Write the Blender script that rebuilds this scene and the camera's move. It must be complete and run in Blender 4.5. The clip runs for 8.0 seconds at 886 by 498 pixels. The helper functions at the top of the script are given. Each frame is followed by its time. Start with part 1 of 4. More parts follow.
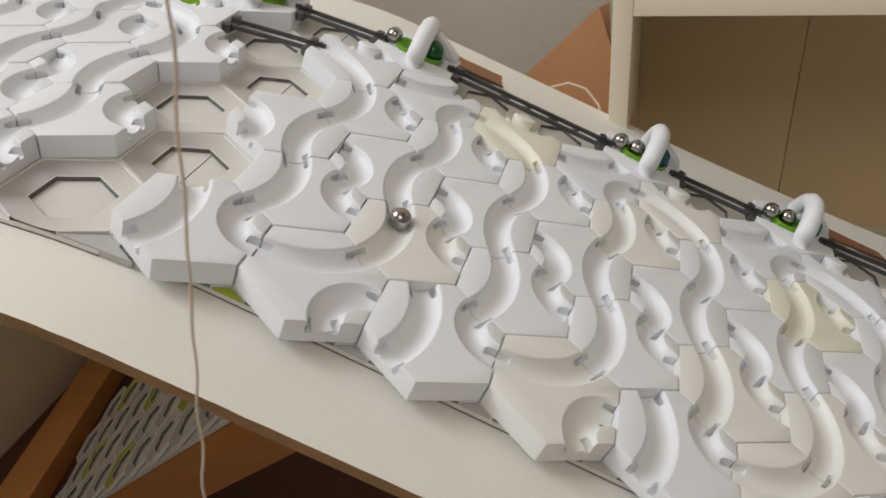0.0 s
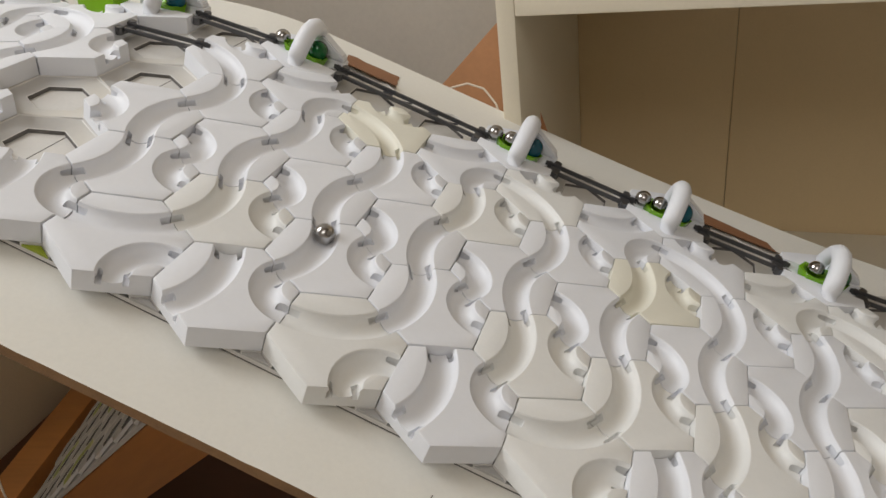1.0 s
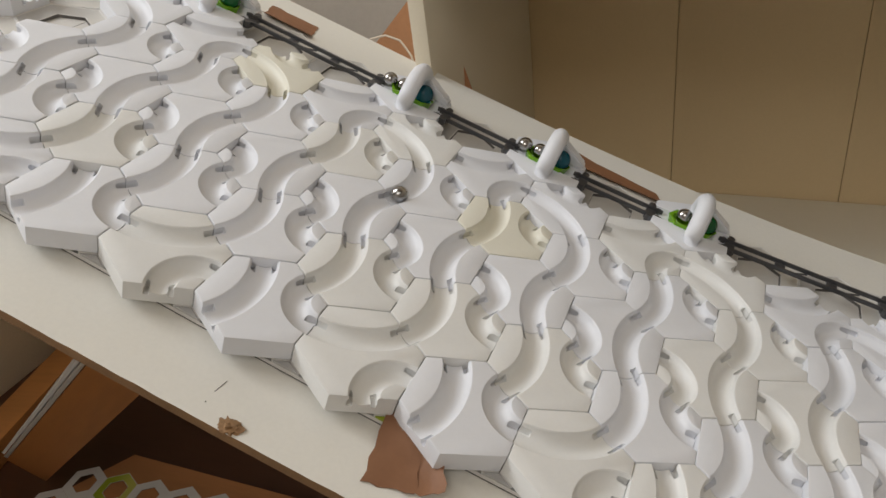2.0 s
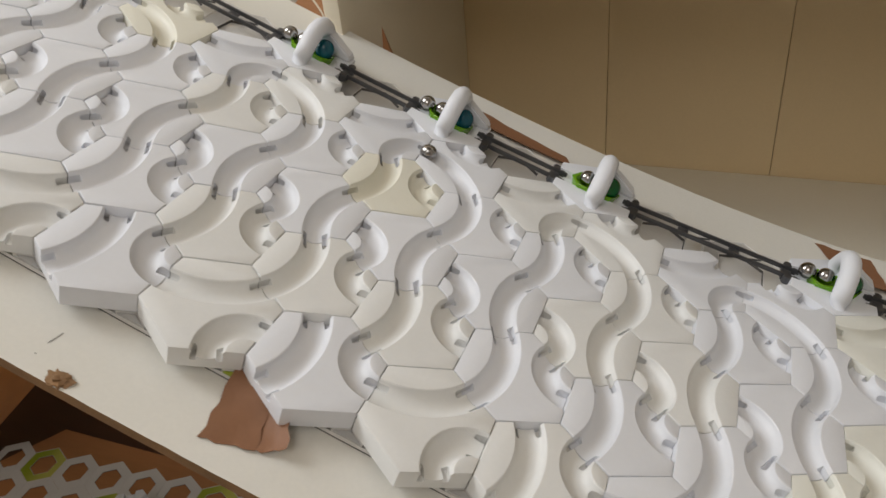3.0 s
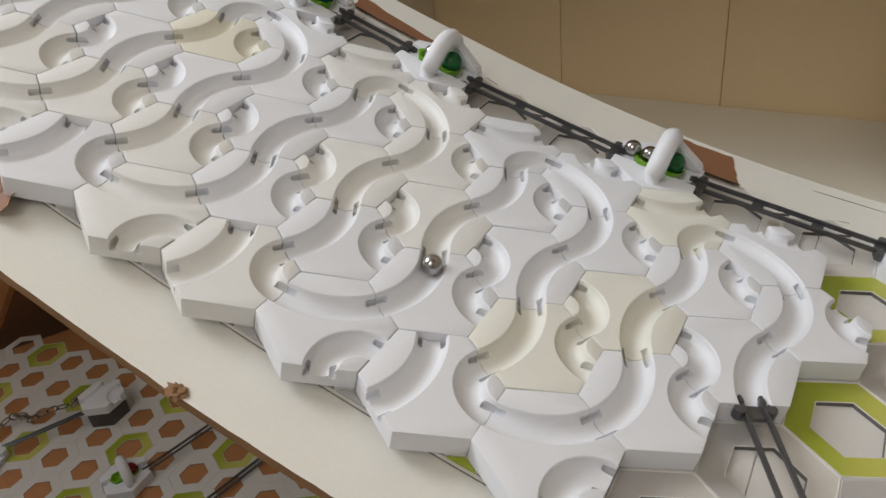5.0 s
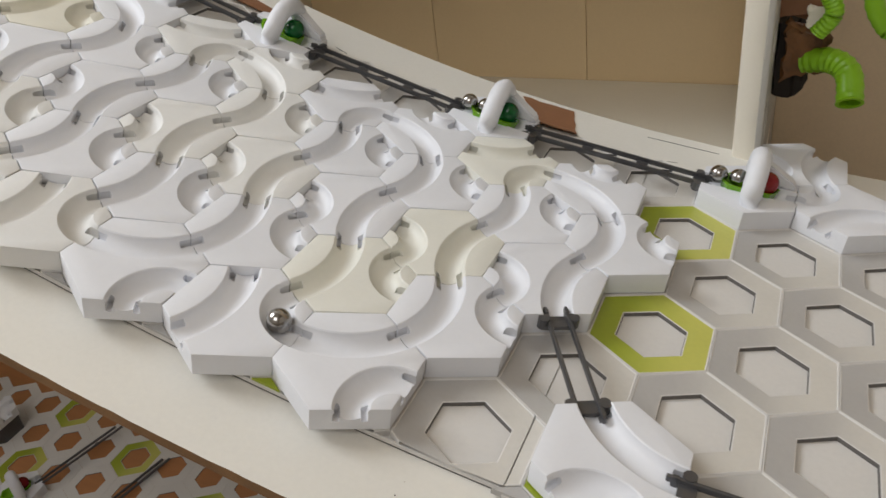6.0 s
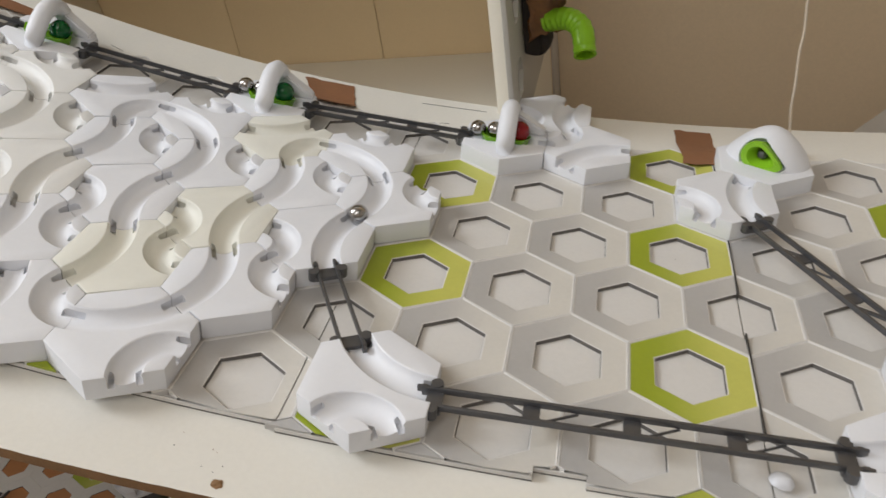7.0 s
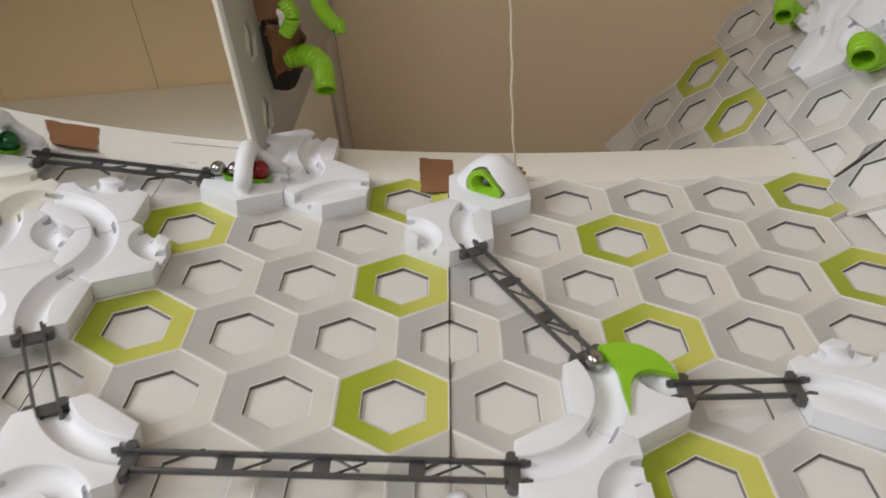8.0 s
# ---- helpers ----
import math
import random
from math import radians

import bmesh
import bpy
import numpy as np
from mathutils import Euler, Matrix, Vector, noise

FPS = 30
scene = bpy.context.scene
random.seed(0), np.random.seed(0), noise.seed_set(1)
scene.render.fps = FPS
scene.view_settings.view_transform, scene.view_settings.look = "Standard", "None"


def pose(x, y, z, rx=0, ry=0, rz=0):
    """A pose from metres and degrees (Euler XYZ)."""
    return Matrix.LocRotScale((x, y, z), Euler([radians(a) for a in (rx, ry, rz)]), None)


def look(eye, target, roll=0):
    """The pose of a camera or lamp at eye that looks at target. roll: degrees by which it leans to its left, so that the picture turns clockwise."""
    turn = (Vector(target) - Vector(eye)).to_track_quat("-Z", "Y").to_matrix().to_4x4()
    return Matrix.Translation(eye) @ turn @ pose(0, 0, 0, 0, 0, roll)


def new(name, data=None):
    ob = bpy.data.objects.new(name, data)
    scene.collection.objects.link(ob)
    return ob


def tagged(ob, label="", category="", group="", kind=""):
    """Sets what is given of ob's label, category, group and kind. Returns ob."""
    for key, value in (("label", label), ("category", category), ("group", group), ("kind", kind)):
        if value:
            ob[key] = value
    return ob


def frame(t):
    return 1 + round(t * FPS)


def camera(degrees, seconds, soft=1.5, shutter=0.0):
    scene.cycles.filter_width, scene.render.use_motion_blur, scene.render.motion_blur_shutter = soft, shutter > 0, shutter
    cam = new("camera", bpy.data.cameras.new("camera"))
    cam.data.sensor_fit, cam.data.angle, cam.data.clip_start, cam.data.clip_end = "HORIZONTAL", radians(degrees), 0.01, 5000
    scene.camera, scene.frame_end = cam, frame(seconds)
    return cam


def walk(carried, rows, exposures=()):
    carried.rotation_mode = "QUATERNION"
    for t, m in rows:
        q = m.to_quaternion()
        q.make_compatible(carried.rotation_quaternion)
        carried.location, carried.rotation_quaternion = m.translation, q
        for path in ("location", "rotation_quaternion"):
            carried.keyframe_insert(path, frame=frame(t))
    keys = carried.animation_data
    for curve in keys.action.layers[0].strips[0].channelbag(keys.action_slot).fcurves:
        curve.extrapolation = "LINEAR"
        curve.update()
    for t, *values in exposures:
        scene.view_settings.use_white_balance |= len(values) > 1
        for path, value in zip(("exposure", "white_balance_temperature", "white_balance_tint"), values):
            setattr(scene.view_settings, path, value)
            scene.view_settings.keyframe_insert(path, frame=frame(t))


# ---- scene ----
cam = camera(60.87, 8.0, shutter=0.15)
PATH = [
    (0, (-0.6997, -0.3157, 0.4980), (-0.8286, 0.0847, 0.2278), -5.51),
    (0.2, (-0.6440, -0.3170, 0.4860), (-1.2420, 1.3120, -0.5080), -7.0),
    (0.5, (-0.5928, -0.3002, 0.4840), (-0.7482, 0.1049, 0.2355), -6.87),
    (1, (-0.5686, -0.3187, 0.4667), (-0.7282, 0.0856, 0.2195), -7.46),
    (1.5, (-0.4961, -0.3341, 0.4665), (-0.6764, 0.0565, 0.2117), -7.26),
    (1.7, (-0.4569, -0.3285, 0.4569), (-0.6490, 0.0561, 0.2017), -7.71),
    (2.8, (-0.4095, -0.3134, 0.4320), (-0.5728, 0.0780, 0.1670), -7.03),
    (3, (-0.3815, -0.2954, 0.4156), (-0.5539, 0.0901, 0.1479), -6.09),
    (3.5, (-0.3149, -0.2606, 0.3893), (-0.5247, 0.1064, 0.1223), -4.93),
    (4, (-0.2560, -0.2691, 0.3799), (-0.4891, 0.0831, 0.1123), -5.84),
    (4.5, (-0.2121, -0.2697, 0.3576), (-0.4488, 0.0799, 0.0897), -6.48),
    (4.7, (-0.1965, -0.2759, 0.3427), (-0.4326, 0.0743, 0.0751), -6.69),
    (5.8, (-0.1100, -0.2717, 0.2916), (-0.3222, 0.1019, 0.0359), -7.32),
    (6, (-0.0989, -0.2759, 0.2837), (-0.2999, 0.1020, 0.0253), -7.62),
    (6.5, (-0.0687, -0.2828, 0.2811), (-0.2325, 0.1091, 0.0172), -8.41),
    (7, (-0.0325, -0.2989, 0.2799), (-0.1504, 0.1025, 0.0062), -8.94),
    (7.5, (0.0108, -0.3407, 0.2799), (-0.0595, 0.0675, -0.0002), -8.28),
    (8, (0.0538, -0.2915, 0.2980), (0.0286, 0.1209, 0.0163), -6.03),
]
walk(cam, [(t, look(e, g, r)) for t, e, g, r in PATH], [(0, -0.95, 6700, 10), (3, -0.83, 6650, 10), (5, -0.66, 6450, 10), (6.5, -0.54, 6450, 10), (8, -0.38, 6400, 11)])


# ---- light ----
P = 0.0625                       # pitch of the hexagon grid, metres
world = bpy.data.worlds.new("world")
scene.world = world
world.use_nodes = True
wn = world.node_tree.nodes
sky = wn.new("ShaderNodeTexSky")
sky.sky_type, sky.sun_disc = "NISHITA", False
sky.sun_elevation, sky.sun_rotation = radians(40), radians(250)
world.node_tree.links.new(sky.outputs[0], wn["Background"].inputs[0])
wn["Background"].inputs[1].default_value = 0.12


def area_lamp(name, eye, target, sx, sy, power, colour):
    data = bpy.data.lights.new(name, "AREA")
    data.shape, data.size, data.size_y, data.energy, data.color = "RECTANGLE", sx, sy, power, colour
    ob = new(name, data)
    ob.matrix_world = look(eye, target)
    return ob


# added lamps for daylight, set in roof windows that stand out of view
area_lamp("window_daylight", (-2.165, -0.30, 2.015), (-1.4578, -0.30, 1.3079), 1.05, 1.05, 63, (0.91, 0.955, 1.0))
area_lamp("window_daylight_side", (-0.25, -1.615, 2.015), (-0.25, -0.9079, 1.3079), 1.05, 1.05, 21, (1.0, 0.97, 0.93))
scene.view_settings.exposure = 0.0


# ---- materials ----
def material(name, colour, rough=0.5, metal=0.0, vary=0.06, grain=400.0, bump=0.02, blotch=9.0, spec=0.5, second=None, coat=0.0, trans=0.0, per_object=0.0, stretch=None):
    m = bpy.data.materials.new(name)
    m.use_nodes = True
    n, l = m.node_tree.nodes, m.node_tree.links
    b = n["Principled BSDF"]
    b.inputs["Roughness"].default_value, b.inputs["Metallic"].default_value = rough, metal
    b.inputs["Specular IOR Level"].default_value, b.inputs["Coat Weight"].default_value = spec, coat
    b.inputs["Transmission Weight"].default_value = trans
    co = n.new("ShaderNodeTexCoord")
    mp = n.new("ShaderNodeMapping")
    if stretch:
        mp.inputs["Scale"].default_value = stretch
    l.new(co.outputs["Object"], mp.inputs["Vector"])
    big, fine = n.new("ShaderNodeTexNoise"), n.new("ShaderNodeTexNoise")
    big.inputs["Scale"].default_value, fine.inputs["Scale"].default_value = blotch, grain
    big.inputs["Detail"].default_value, fine.inputs["Detail"].default_value = 4, 3
    l.new(mp.outputs[0], big.inputs["Vector"]), l.new(mp.outputs[0], fine.inputs["Vector"])
    mix = n.new("ShaderNodeMix")
    mix.data_type = "RGBA"
    dark = second or tuple(c * (1 - 2 * vary) for c in colour)
    mix.inputs["A"].default_value, mix.inputs["B"].default_value = (*dark, 1), (*colour, 1)
    ramp = n.new("ShaderNodeMapRange")
    ramp.inputs["From Min"].default_value, ramp.inputs["From Max"].default_value = 0.3, 0.6
    add = n.new("ShaderNodeMath")
    add.operation = "MULTIPLY_ADD"
    add.inputs[1].default_value = 0.35
    l.new(fine.outputs[0], add.inputs[0])
    half = n.new("ShaderNodeMath")
    half.operation = "MULTIPLY"
    half.inputs[1].default_value = 0.65
    l.new(big.outputs[0], half.inputs[0])
    l.new(half.outputs[0], add.inputs[2])
    l.new(add.outputs[0], ramp.inputs["Value"])
    l.new(ramp.outputs[0], mix.inputs["Factor"])
    out = mix.outputs["Result"]
    if per_object:
        info, hsv = n.new("ShaderNodeObjectInfo"), n.new("ShaderNodeHueSaturation")
        mr = n.new("ShaderNodeMapRange")
        mr.inputs["To Min"].default_value, mr.inputs["To Max"].default_value = 1 - per_object, 1.0
        l.new(info.outputs["Random"], mr.inputs["Value"])
        l.new(mr.outputs[0], hsv.inputs["Value"])
        l.new(out, hsv.inputs["Color"])
        out = hsv.outputs[0]
    l.new(out, b.inputs["Base Color"])
    rr = n.new("ShaderNodeMapRange")
    rr.inputs["To Min"].default_value, rr.inputs["To Max"].default_value = max(0.02, rough - 0.07), min(1, rough + 0.08)
    l.new(big.outputs[0], rr.inputs["Value"])
    l.new(rr.outputs[0], b.inputs["Roughness"])
    if bump:
        bp = n.new("ShaderNodeBump")
        bp.inputs["Strength"].default_value, bp.inputs["Distance"].default_value = bump * 8, 0.0006
        l.new(fine.outputs[0], bp.inputs["Height"])
        l.new(bp.outputs[0], b.inputs["Normal"])
    return m


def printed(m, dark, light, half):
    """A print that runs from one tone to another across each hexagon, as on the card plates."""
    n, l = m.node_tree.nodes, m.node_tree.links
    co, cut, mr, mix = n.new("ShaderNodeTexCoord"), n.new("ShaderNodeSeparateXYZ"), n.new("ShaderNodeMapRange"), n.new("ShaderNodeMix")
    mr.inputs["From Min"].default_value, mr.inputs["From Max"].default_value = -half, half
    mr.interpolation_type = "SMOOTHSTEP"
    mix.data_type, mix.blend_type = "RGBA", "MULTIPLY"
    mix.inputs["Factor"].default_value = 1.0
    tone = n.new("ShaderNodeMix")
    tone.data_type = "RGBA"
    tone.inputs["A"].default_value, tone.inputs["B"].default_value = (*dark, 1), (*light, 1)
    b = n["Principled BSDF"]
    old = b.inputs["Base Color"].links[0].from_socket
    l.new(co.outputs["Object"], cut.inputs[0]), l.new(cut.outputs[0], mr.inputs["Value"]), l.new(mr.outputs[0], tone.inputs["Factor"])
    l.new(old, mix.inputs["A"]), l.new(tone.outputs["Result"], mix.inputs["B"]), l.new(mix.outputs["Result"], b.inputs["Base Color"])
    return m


WHITE = material("white_plastic", (0.785, 0.795, 0.83), 0.5, vary=0.015, bump=0.01, blotch=30, per_object=0.05)
CREAM = material("cream_plastic", (0.80, 0.775, 0.67), 0.5, vary=0.02, bump=0.01, blotch=30, per_object=0.05)
IVORY = material("ivory_plastic", (0.79, 0.786, 0.765), 0.5, vary=0.02, bump=0.01, blotch=30, per_object=0.04)
PLATE = material("pale_plate_print", (0.68, 0.66, 0.63), 0.55, vary=0.04, bump=0.01, blotch=20)
PLATE_GREY = material("grey_plate_print", (0.57, 0.555, 0.525), 0.38, vary=0.04, bump=0.01, blotch=20)
PLATE_LIME = material("lime_plate_print", (0.47, 0.50, 0.05), 0.32, vary=0.05, bump=0.01, blotch=20)
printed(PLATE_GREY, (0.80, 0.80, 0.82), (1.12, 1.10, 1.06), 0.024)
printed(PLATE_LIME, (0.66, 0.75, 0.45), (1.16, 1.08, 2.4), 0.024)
# shade of the hole walls and plate edges, put into their colour
PLATE_SHADE = material("plate_edge_shade", (0.13, 0.12, 0.11), 0.6, vary=0.08)
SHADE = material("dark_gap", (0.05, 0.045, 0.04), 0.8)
BOARD = material("white_melamine", (0.79, 0.765, 0.70), 0.36, vary=0.03, bump=0.006, blotch=5, spec=0.4)
FIBRE = material("raw_fibreboard", (0.30, 0.17, 0.08), 0.85, vary=0.15, grain=900, bump=0.06, blotch=60)
SHELF = material("cream_shelf_board", (0.78, 0.70, 0.55), 0.55, vary=0.025, bump=0.006, blotch=3)
SHELF_WHITE = material("white_shelf_board", (0.86, 0.81, 0.70), 0.45, vary=0.02, bump=0.004, blotch=3)
SHELF_BACK = material("cream_back_panel", (0.81, 0.635, 0.385), 0.6, vary=0.03, bump=0.006, blotch=3)
WALL = material("plaster_wall", (0.62, 0.57, 0.505), 0.9, vary=0.05, grain=160, bump=0.12, blotch=6)
WALL_TAN = material("tan_wall", (0.87, 0.70, 0.48), 0.85, vary=0.05, grain=300, bump=0.03, blotch=3)
WOOD = material("pine_wood", (0.50, 0.205, 0.055), 0.55, vary=0.12, grain=90, bump=0.03, blotch=14, stretch=(0.15, 1, 1))
FLOOR = material("red_brown_floor", (0.085, 0.030, 0.012), 0.5, vary=0.15, grain=90, bump=0.03, blotch=5, stretch=(0.2, 1, 1))
CARD = material("brown_tape", (0.26, 0.12, 0.058), 0.6, vary=0.06, grain=300, bump=0.02, blotch=40)
LEATHER = material("tan_card", (0.50, 0.24, 0.11), 0.6, vary=0.08, grain=200, bump=0.03, blotch=10)
RAIL = material("grey_rail_plastic", (0.12, 0.12, 0.125), 0.32, vary=0.05, bump=0.01, blotch=60, metal=0.6)
STEEL = material("polished_steel", (0.38, 0.37, 0.36), 0.12, metal=1.0, vary=0.02, bump=0, blotch=80)
LIME = material("lime_plastic", (0.25, 0.52, 0.015), 0.35, vary=0.04, bump=0.005, blotch=60)
GREEN_GEM = material("green_ball", (0.0, 0.085, 0.016), 0.09, vary=0.03, bump=0)
BLUE_GEM = material("blue_ball", (0.0, 0.075, 0.11), 0.09, vary=0.03, bump=0)
RED_GEM = material("red_ball", (0.22, 0.004, 0.008), 0.09, vary=0.03, bump=0)
STRING = material("cream_string", (0.72, 0.62, 0.5), 0.9, vary=0.1, grain=900)
PERF = material("grey_metal_sheet", (0.46, 0.44, 0.40), 0.55, vary=0.05, bump=0.01)
CORE = material("green_core_plastic", (0.17, 0.40, 0.012), 0.25, vary=0.05, bump=0.005, blotch=60)
DARK = material("dark_void", (0.02, 0.014, 0.01), 0.8)


# ---- the bent board: its slope along the length ----
SLOPE_AT = (-17.5, -16.4, -15.4, -14.4, -12, -8, -6, -4.5, -3, -1.5, 0, 1.5, 3, 6)
SLOPE = (-10.0, -16.0, -25.0, -25.3, -25.55, -22.29, -18.67, -14.95, -11.63, -8.99, -6.82, -4.87, -3.0, -1.17)
GRID = np.arange(-34, 9.001, 0.05)
ANGLE = np.radians(np.interp(GRID, SLOPE_AT, SLOPE))
MID = (ANGLE[1:] + ANGLE[:-1]) / 2
ALONG = np.concatenate([[0], np.cumsum(np.cos(MID) * 0.05)])
RISE = np.concatenate([[0], np.cumsum(np.sin(MID) * 0.05)])
ORIGIN = int(np.argmin(abs(GRID)))
ALONG, RISE = ALONG - ALONG[ORIGIN], RISE - RISE[ORIGIN]
H = 0.2107                       # height of a tile's top over the plates, in pitches
ROW = 3 ** 0.5 / 2


def spot(u, v, n=0.0):
    """A point over the board: along, across and above, in pitches; metres in the world."""
    a = float(np.interp(u, GRID, ANGLE))
    return Vector(((float(np.interp(u, GRID, ALONG)) - math.sin(a) * n) * P, v * P, (float(np.interp(u, GRID, RISE)) + math.cos(a) * n) * P))


def seat(u, v, n=0.0, turn=0.0):
    """The pose of a thing that stands on the board."""
    a = float(np.interp(u, GRID, ANGLE))
    return Matrix.Translation(spot(u, v, n)) @ Matrix.Rotation(-a, 4, "Y") @ Matrix.Rotation(radians(turn), 4, "Z")


# ---- small mesh tools; lengths in metres ----
def to_mesh(name, bm, mats, sharp=35):
    me = bpy.data.meshes.new(name)
    bmesh.ops.recalc_face_normals(bm, faces=bm.faces)
    for f in bm.faces:
        f.smooth = True
    bm.to_mesh(me)
    bm.free()
    me.set_sharp_from_angle(angle=radians(sharp))
    for m in (mats if isinstance(mats, (list, tuple)) else [mats]):
        me.materials.append(m)
    return me


def part(name, bm, mats, parent=None, label="", sharp=35):
    me = bm if isinstance(bm, bpy.types.Mesh) else to_mesh(name, bm, mats, sharp)
    ob = new(name, me)
    if parent:
        ob.parent = parent
    return tagged(ob, label)


def box(sx, sy, sz, at=(0, 0, 0), bevel=0.0, bm=None, turn=None, mat=0):
    own = bmesh.new()
    bmesh.ops.create_cube(own, size=1)
    bmesh.ops.scale(own, vec=(sx, sy, sz), verts=own.verts)
    if bevel:
        bmesh.ops.bevel(own, geom=own.edges[:], offset=bevel, segments=2, affect="EDGES", profile=0.6)
    if turn is not None:
        bmesh.ops.transform(own, matrix=turn, verts=own.verts)
    bmesh.ops.translate(own, vec=at, verts=own.verts)
    for f in own.faces:
        f.material_index = mat
    return join(bm, own)


def join(bm, own):
    if bm is None:
        return own
    me = bpy.data.meshes.new("tmp")
    own.to_mesh(me)
    own.free()
    bm.from_mesh(me)
    bpy.data.meshes.remove(me)
    return bm


def hexagon(apothem, z0, z1, bevel=0.0, bm=None, at=(0, 0), mat=0, seg=2):
    own = bmesh.new()
    r = apothem / math.cos(math.pi / 6)
    low = [own.verts.new((at[0] + r * math.cos(radians(30 + 60 * i)), at[1] + r * math.sin(radians(30 + 60 * i)), z0)) for i in range(6)]
    f = own.faces.new(low)
    top = bmesh.ops.extrude_face_region(own, geom=[f])["geom"]
    bmesh.ops.translate(own, vec=(0, 0, z1 - z0), verts=[g for g in top if isinstance(g, bmesh.types.BMVert)])
    bmesh.ops.recalc_face_normals(own, faces=own.faces)
    if bevel:
        keep = [e for e in own.edges if max(v.co.z for v in e.verts) > z1 - 1e-6]
        bmesh.ops.bevel(own, geom=keep, offset=bevel, segments=seg, affect="EDGES", profile=0.6)
    for f in own.faces:
        f.material_index = mat
    return join(bm, own)


def tube(points, radius, sides=10, bm=None, mat=0, closed=False, flat=1.0):
    """A round bar along points, with its ends closed."""
    own = bmesh.new()
    pts = [Vector(p) for p in points]
    rings = []
    for i, p in enumerate(pts):
        if closed:
            way = pts[(i + 1) % len(pts)] - pts[i - 1]
        else:
            way = pts[min(i + 1, len(pts) - 1)] - pts[max(i - 1, 0)]
        way.normalize()
        ref = Vector((0, 0, 1)) if abs(way.z) < 0.95 else Vector((1, 0, 0))
        a = way.cross(ref).normalized()
        b = a.cross(way).normalized()
        r = radius[i] if isinstance(radius, (list, tuple)) else radius
        rings.append([own.verts.new(p + a * (r * math.cos(2 * math.pi * k / sides)) + b * (r * flat * math.sin(2 * math.pi * k / sides))) for k in range(sides)])
    n = len(rings)
    for i in range(n if closed else n - 1):
        p, q = rings[i], rings[(i + 1) % n]
        for k in range(sides):
            own.faces.new((p[k], p[(k + 1) % sides], q[(k + 1) % sides], q[k]))
    if not closed:
        own.faces.new(rings[0][::-1])
        own.faces.new(rings[-1])
    bmesh.ops.recalc_face_normals(own, faces=own.faces)
    for f in own.faces:
        f.material_index = mat
    return join(bm, own)


def ball_mesh(radius, at=(0, 0, 0), bm=None, mat=0, seg=24):
    own = bmesh.new()
    bmesh.ops.create_uvsphere(own, u_segments=seg, v_segments=seg // 2, radius=radius)
    bmesh.ops.translate(own, vec=at, verts=own.verts)
    for f in own.faces:
        f.material_index = mat
    return join(bm, own)


def crumpled(sx, sy, sz, at, seed, rough=0.35):
    """A creased lump of card and tape."""
    bm = box(sx, sy, sz)
    bmesh.ops.subdivide_edges(bm, edges=bm.edges[:], cuts=5, use_grid_fill=True)
    for v in bm.verts:
        q = Vector((v.co.x / sx, v.co.y / sy, v.co.z / sz))
        k = noise.noise_vector(q * 2.6 + Vector((seed, 0, 0)))
        v.co = Vector(at) + Vector((v.co.x + k.x * sx * rough, v.co.y + k.y * sy * rough, v.co.z * (1 - 0.35 * q.x) + k.z * sz * rough))
    return bm


def carve(bm, cutters, mats, name):
    """bm less the cutters, as a mesh."""
    base = new("carve_base", to_mesh("carve_base", bm, mats))
    tools = []
    for c in cutters:
        t = new("carve_tool", to_mesh("carve_tool", c, mats))
        mod = base.modifiers.new("cut", "BOOLEAN")
        mod.operation, mod.solver, mod.object = "DIFFERENCE", "EXACT", t
        tools.append(t)
    deps = bpy.context.evaluated_depsgraph_get()
    me = bpy.data.meshes.new_from_object(base.evaluated_get(deps))
    me.name = name
    for o in (base, *tools):
        bpy.data.objects.remove(o)
    for poly in me.polygons:
        poly.use_smooth = True
    me.set_sharp_from_angle(angle=radians(28))
    return me


def arc(kind, turn):
    """Centre, radius, start and end angle of a groove: wide joins the edges turn-60 and turn+60, tight the edges turn+180 and turn+240."""
    if kind == "wide":
        return (math.cos(radians(turn)), math.sin(radians(turn))), ROW, turn + 150, turn + 210
    c = turn + 210
    return (math.cos(radians(c)) / 3 ** 0.5, math.sin(radians(c)) / 3 ** 0.5), 0.5 / 3 ** 0.5, c + 120, c + 240


GROOVE, LIFT = 0.131, 0.023


def groove_tool(kind, extra=4.0, steps=18, top=H):
    (cx, cy), r, a0, a1 = arc(kind, 0)
    e = extra * (ROW / r)
    pts = [(P * (cx + r * math.cos(radians(a))), P * (cy + r * math.sin(radians(a))), P * (top + LIFT)) for a in np.linspace(a0 - e, a1 + e, steps)]
    return tube(pts, P * GROOVE, 24)


def lip_tool(kind, extra=6.0, steps=18, top=H):
    """Softens the groove's upper edge."""
    (cx, cy), r, a0, a1 = arc(kind, 0)
    e = extra * (ROW / r)
    pts = [(P * (cx + r * math.cos(radians(a))), P * (cy + r * math.sin(radians(a))), P * (top + 0.12)) for a in np.linspace(a0 - e, a1 + e, steps)]
    return tube(pts, P * 0.1822, 36)


def slot_tools(edges, top=H):
    """Small clip pockets either side of a groove at an edge."""
    out = []
    for e in edges:
        m = Matrix.Rotation(radians(e), 4, "Z")
        for side in (-1, 1):
            b = box(0.215 * P, 0.052 * P, 0.09 * P, at=(0.5 * P, side * 0.1 * P, (top - 0.085) * P), bevel=0.015 * P)
            bmesh.ops.transform(b, matrix=m, verts=b.verts)
            out.append(b)
    return out


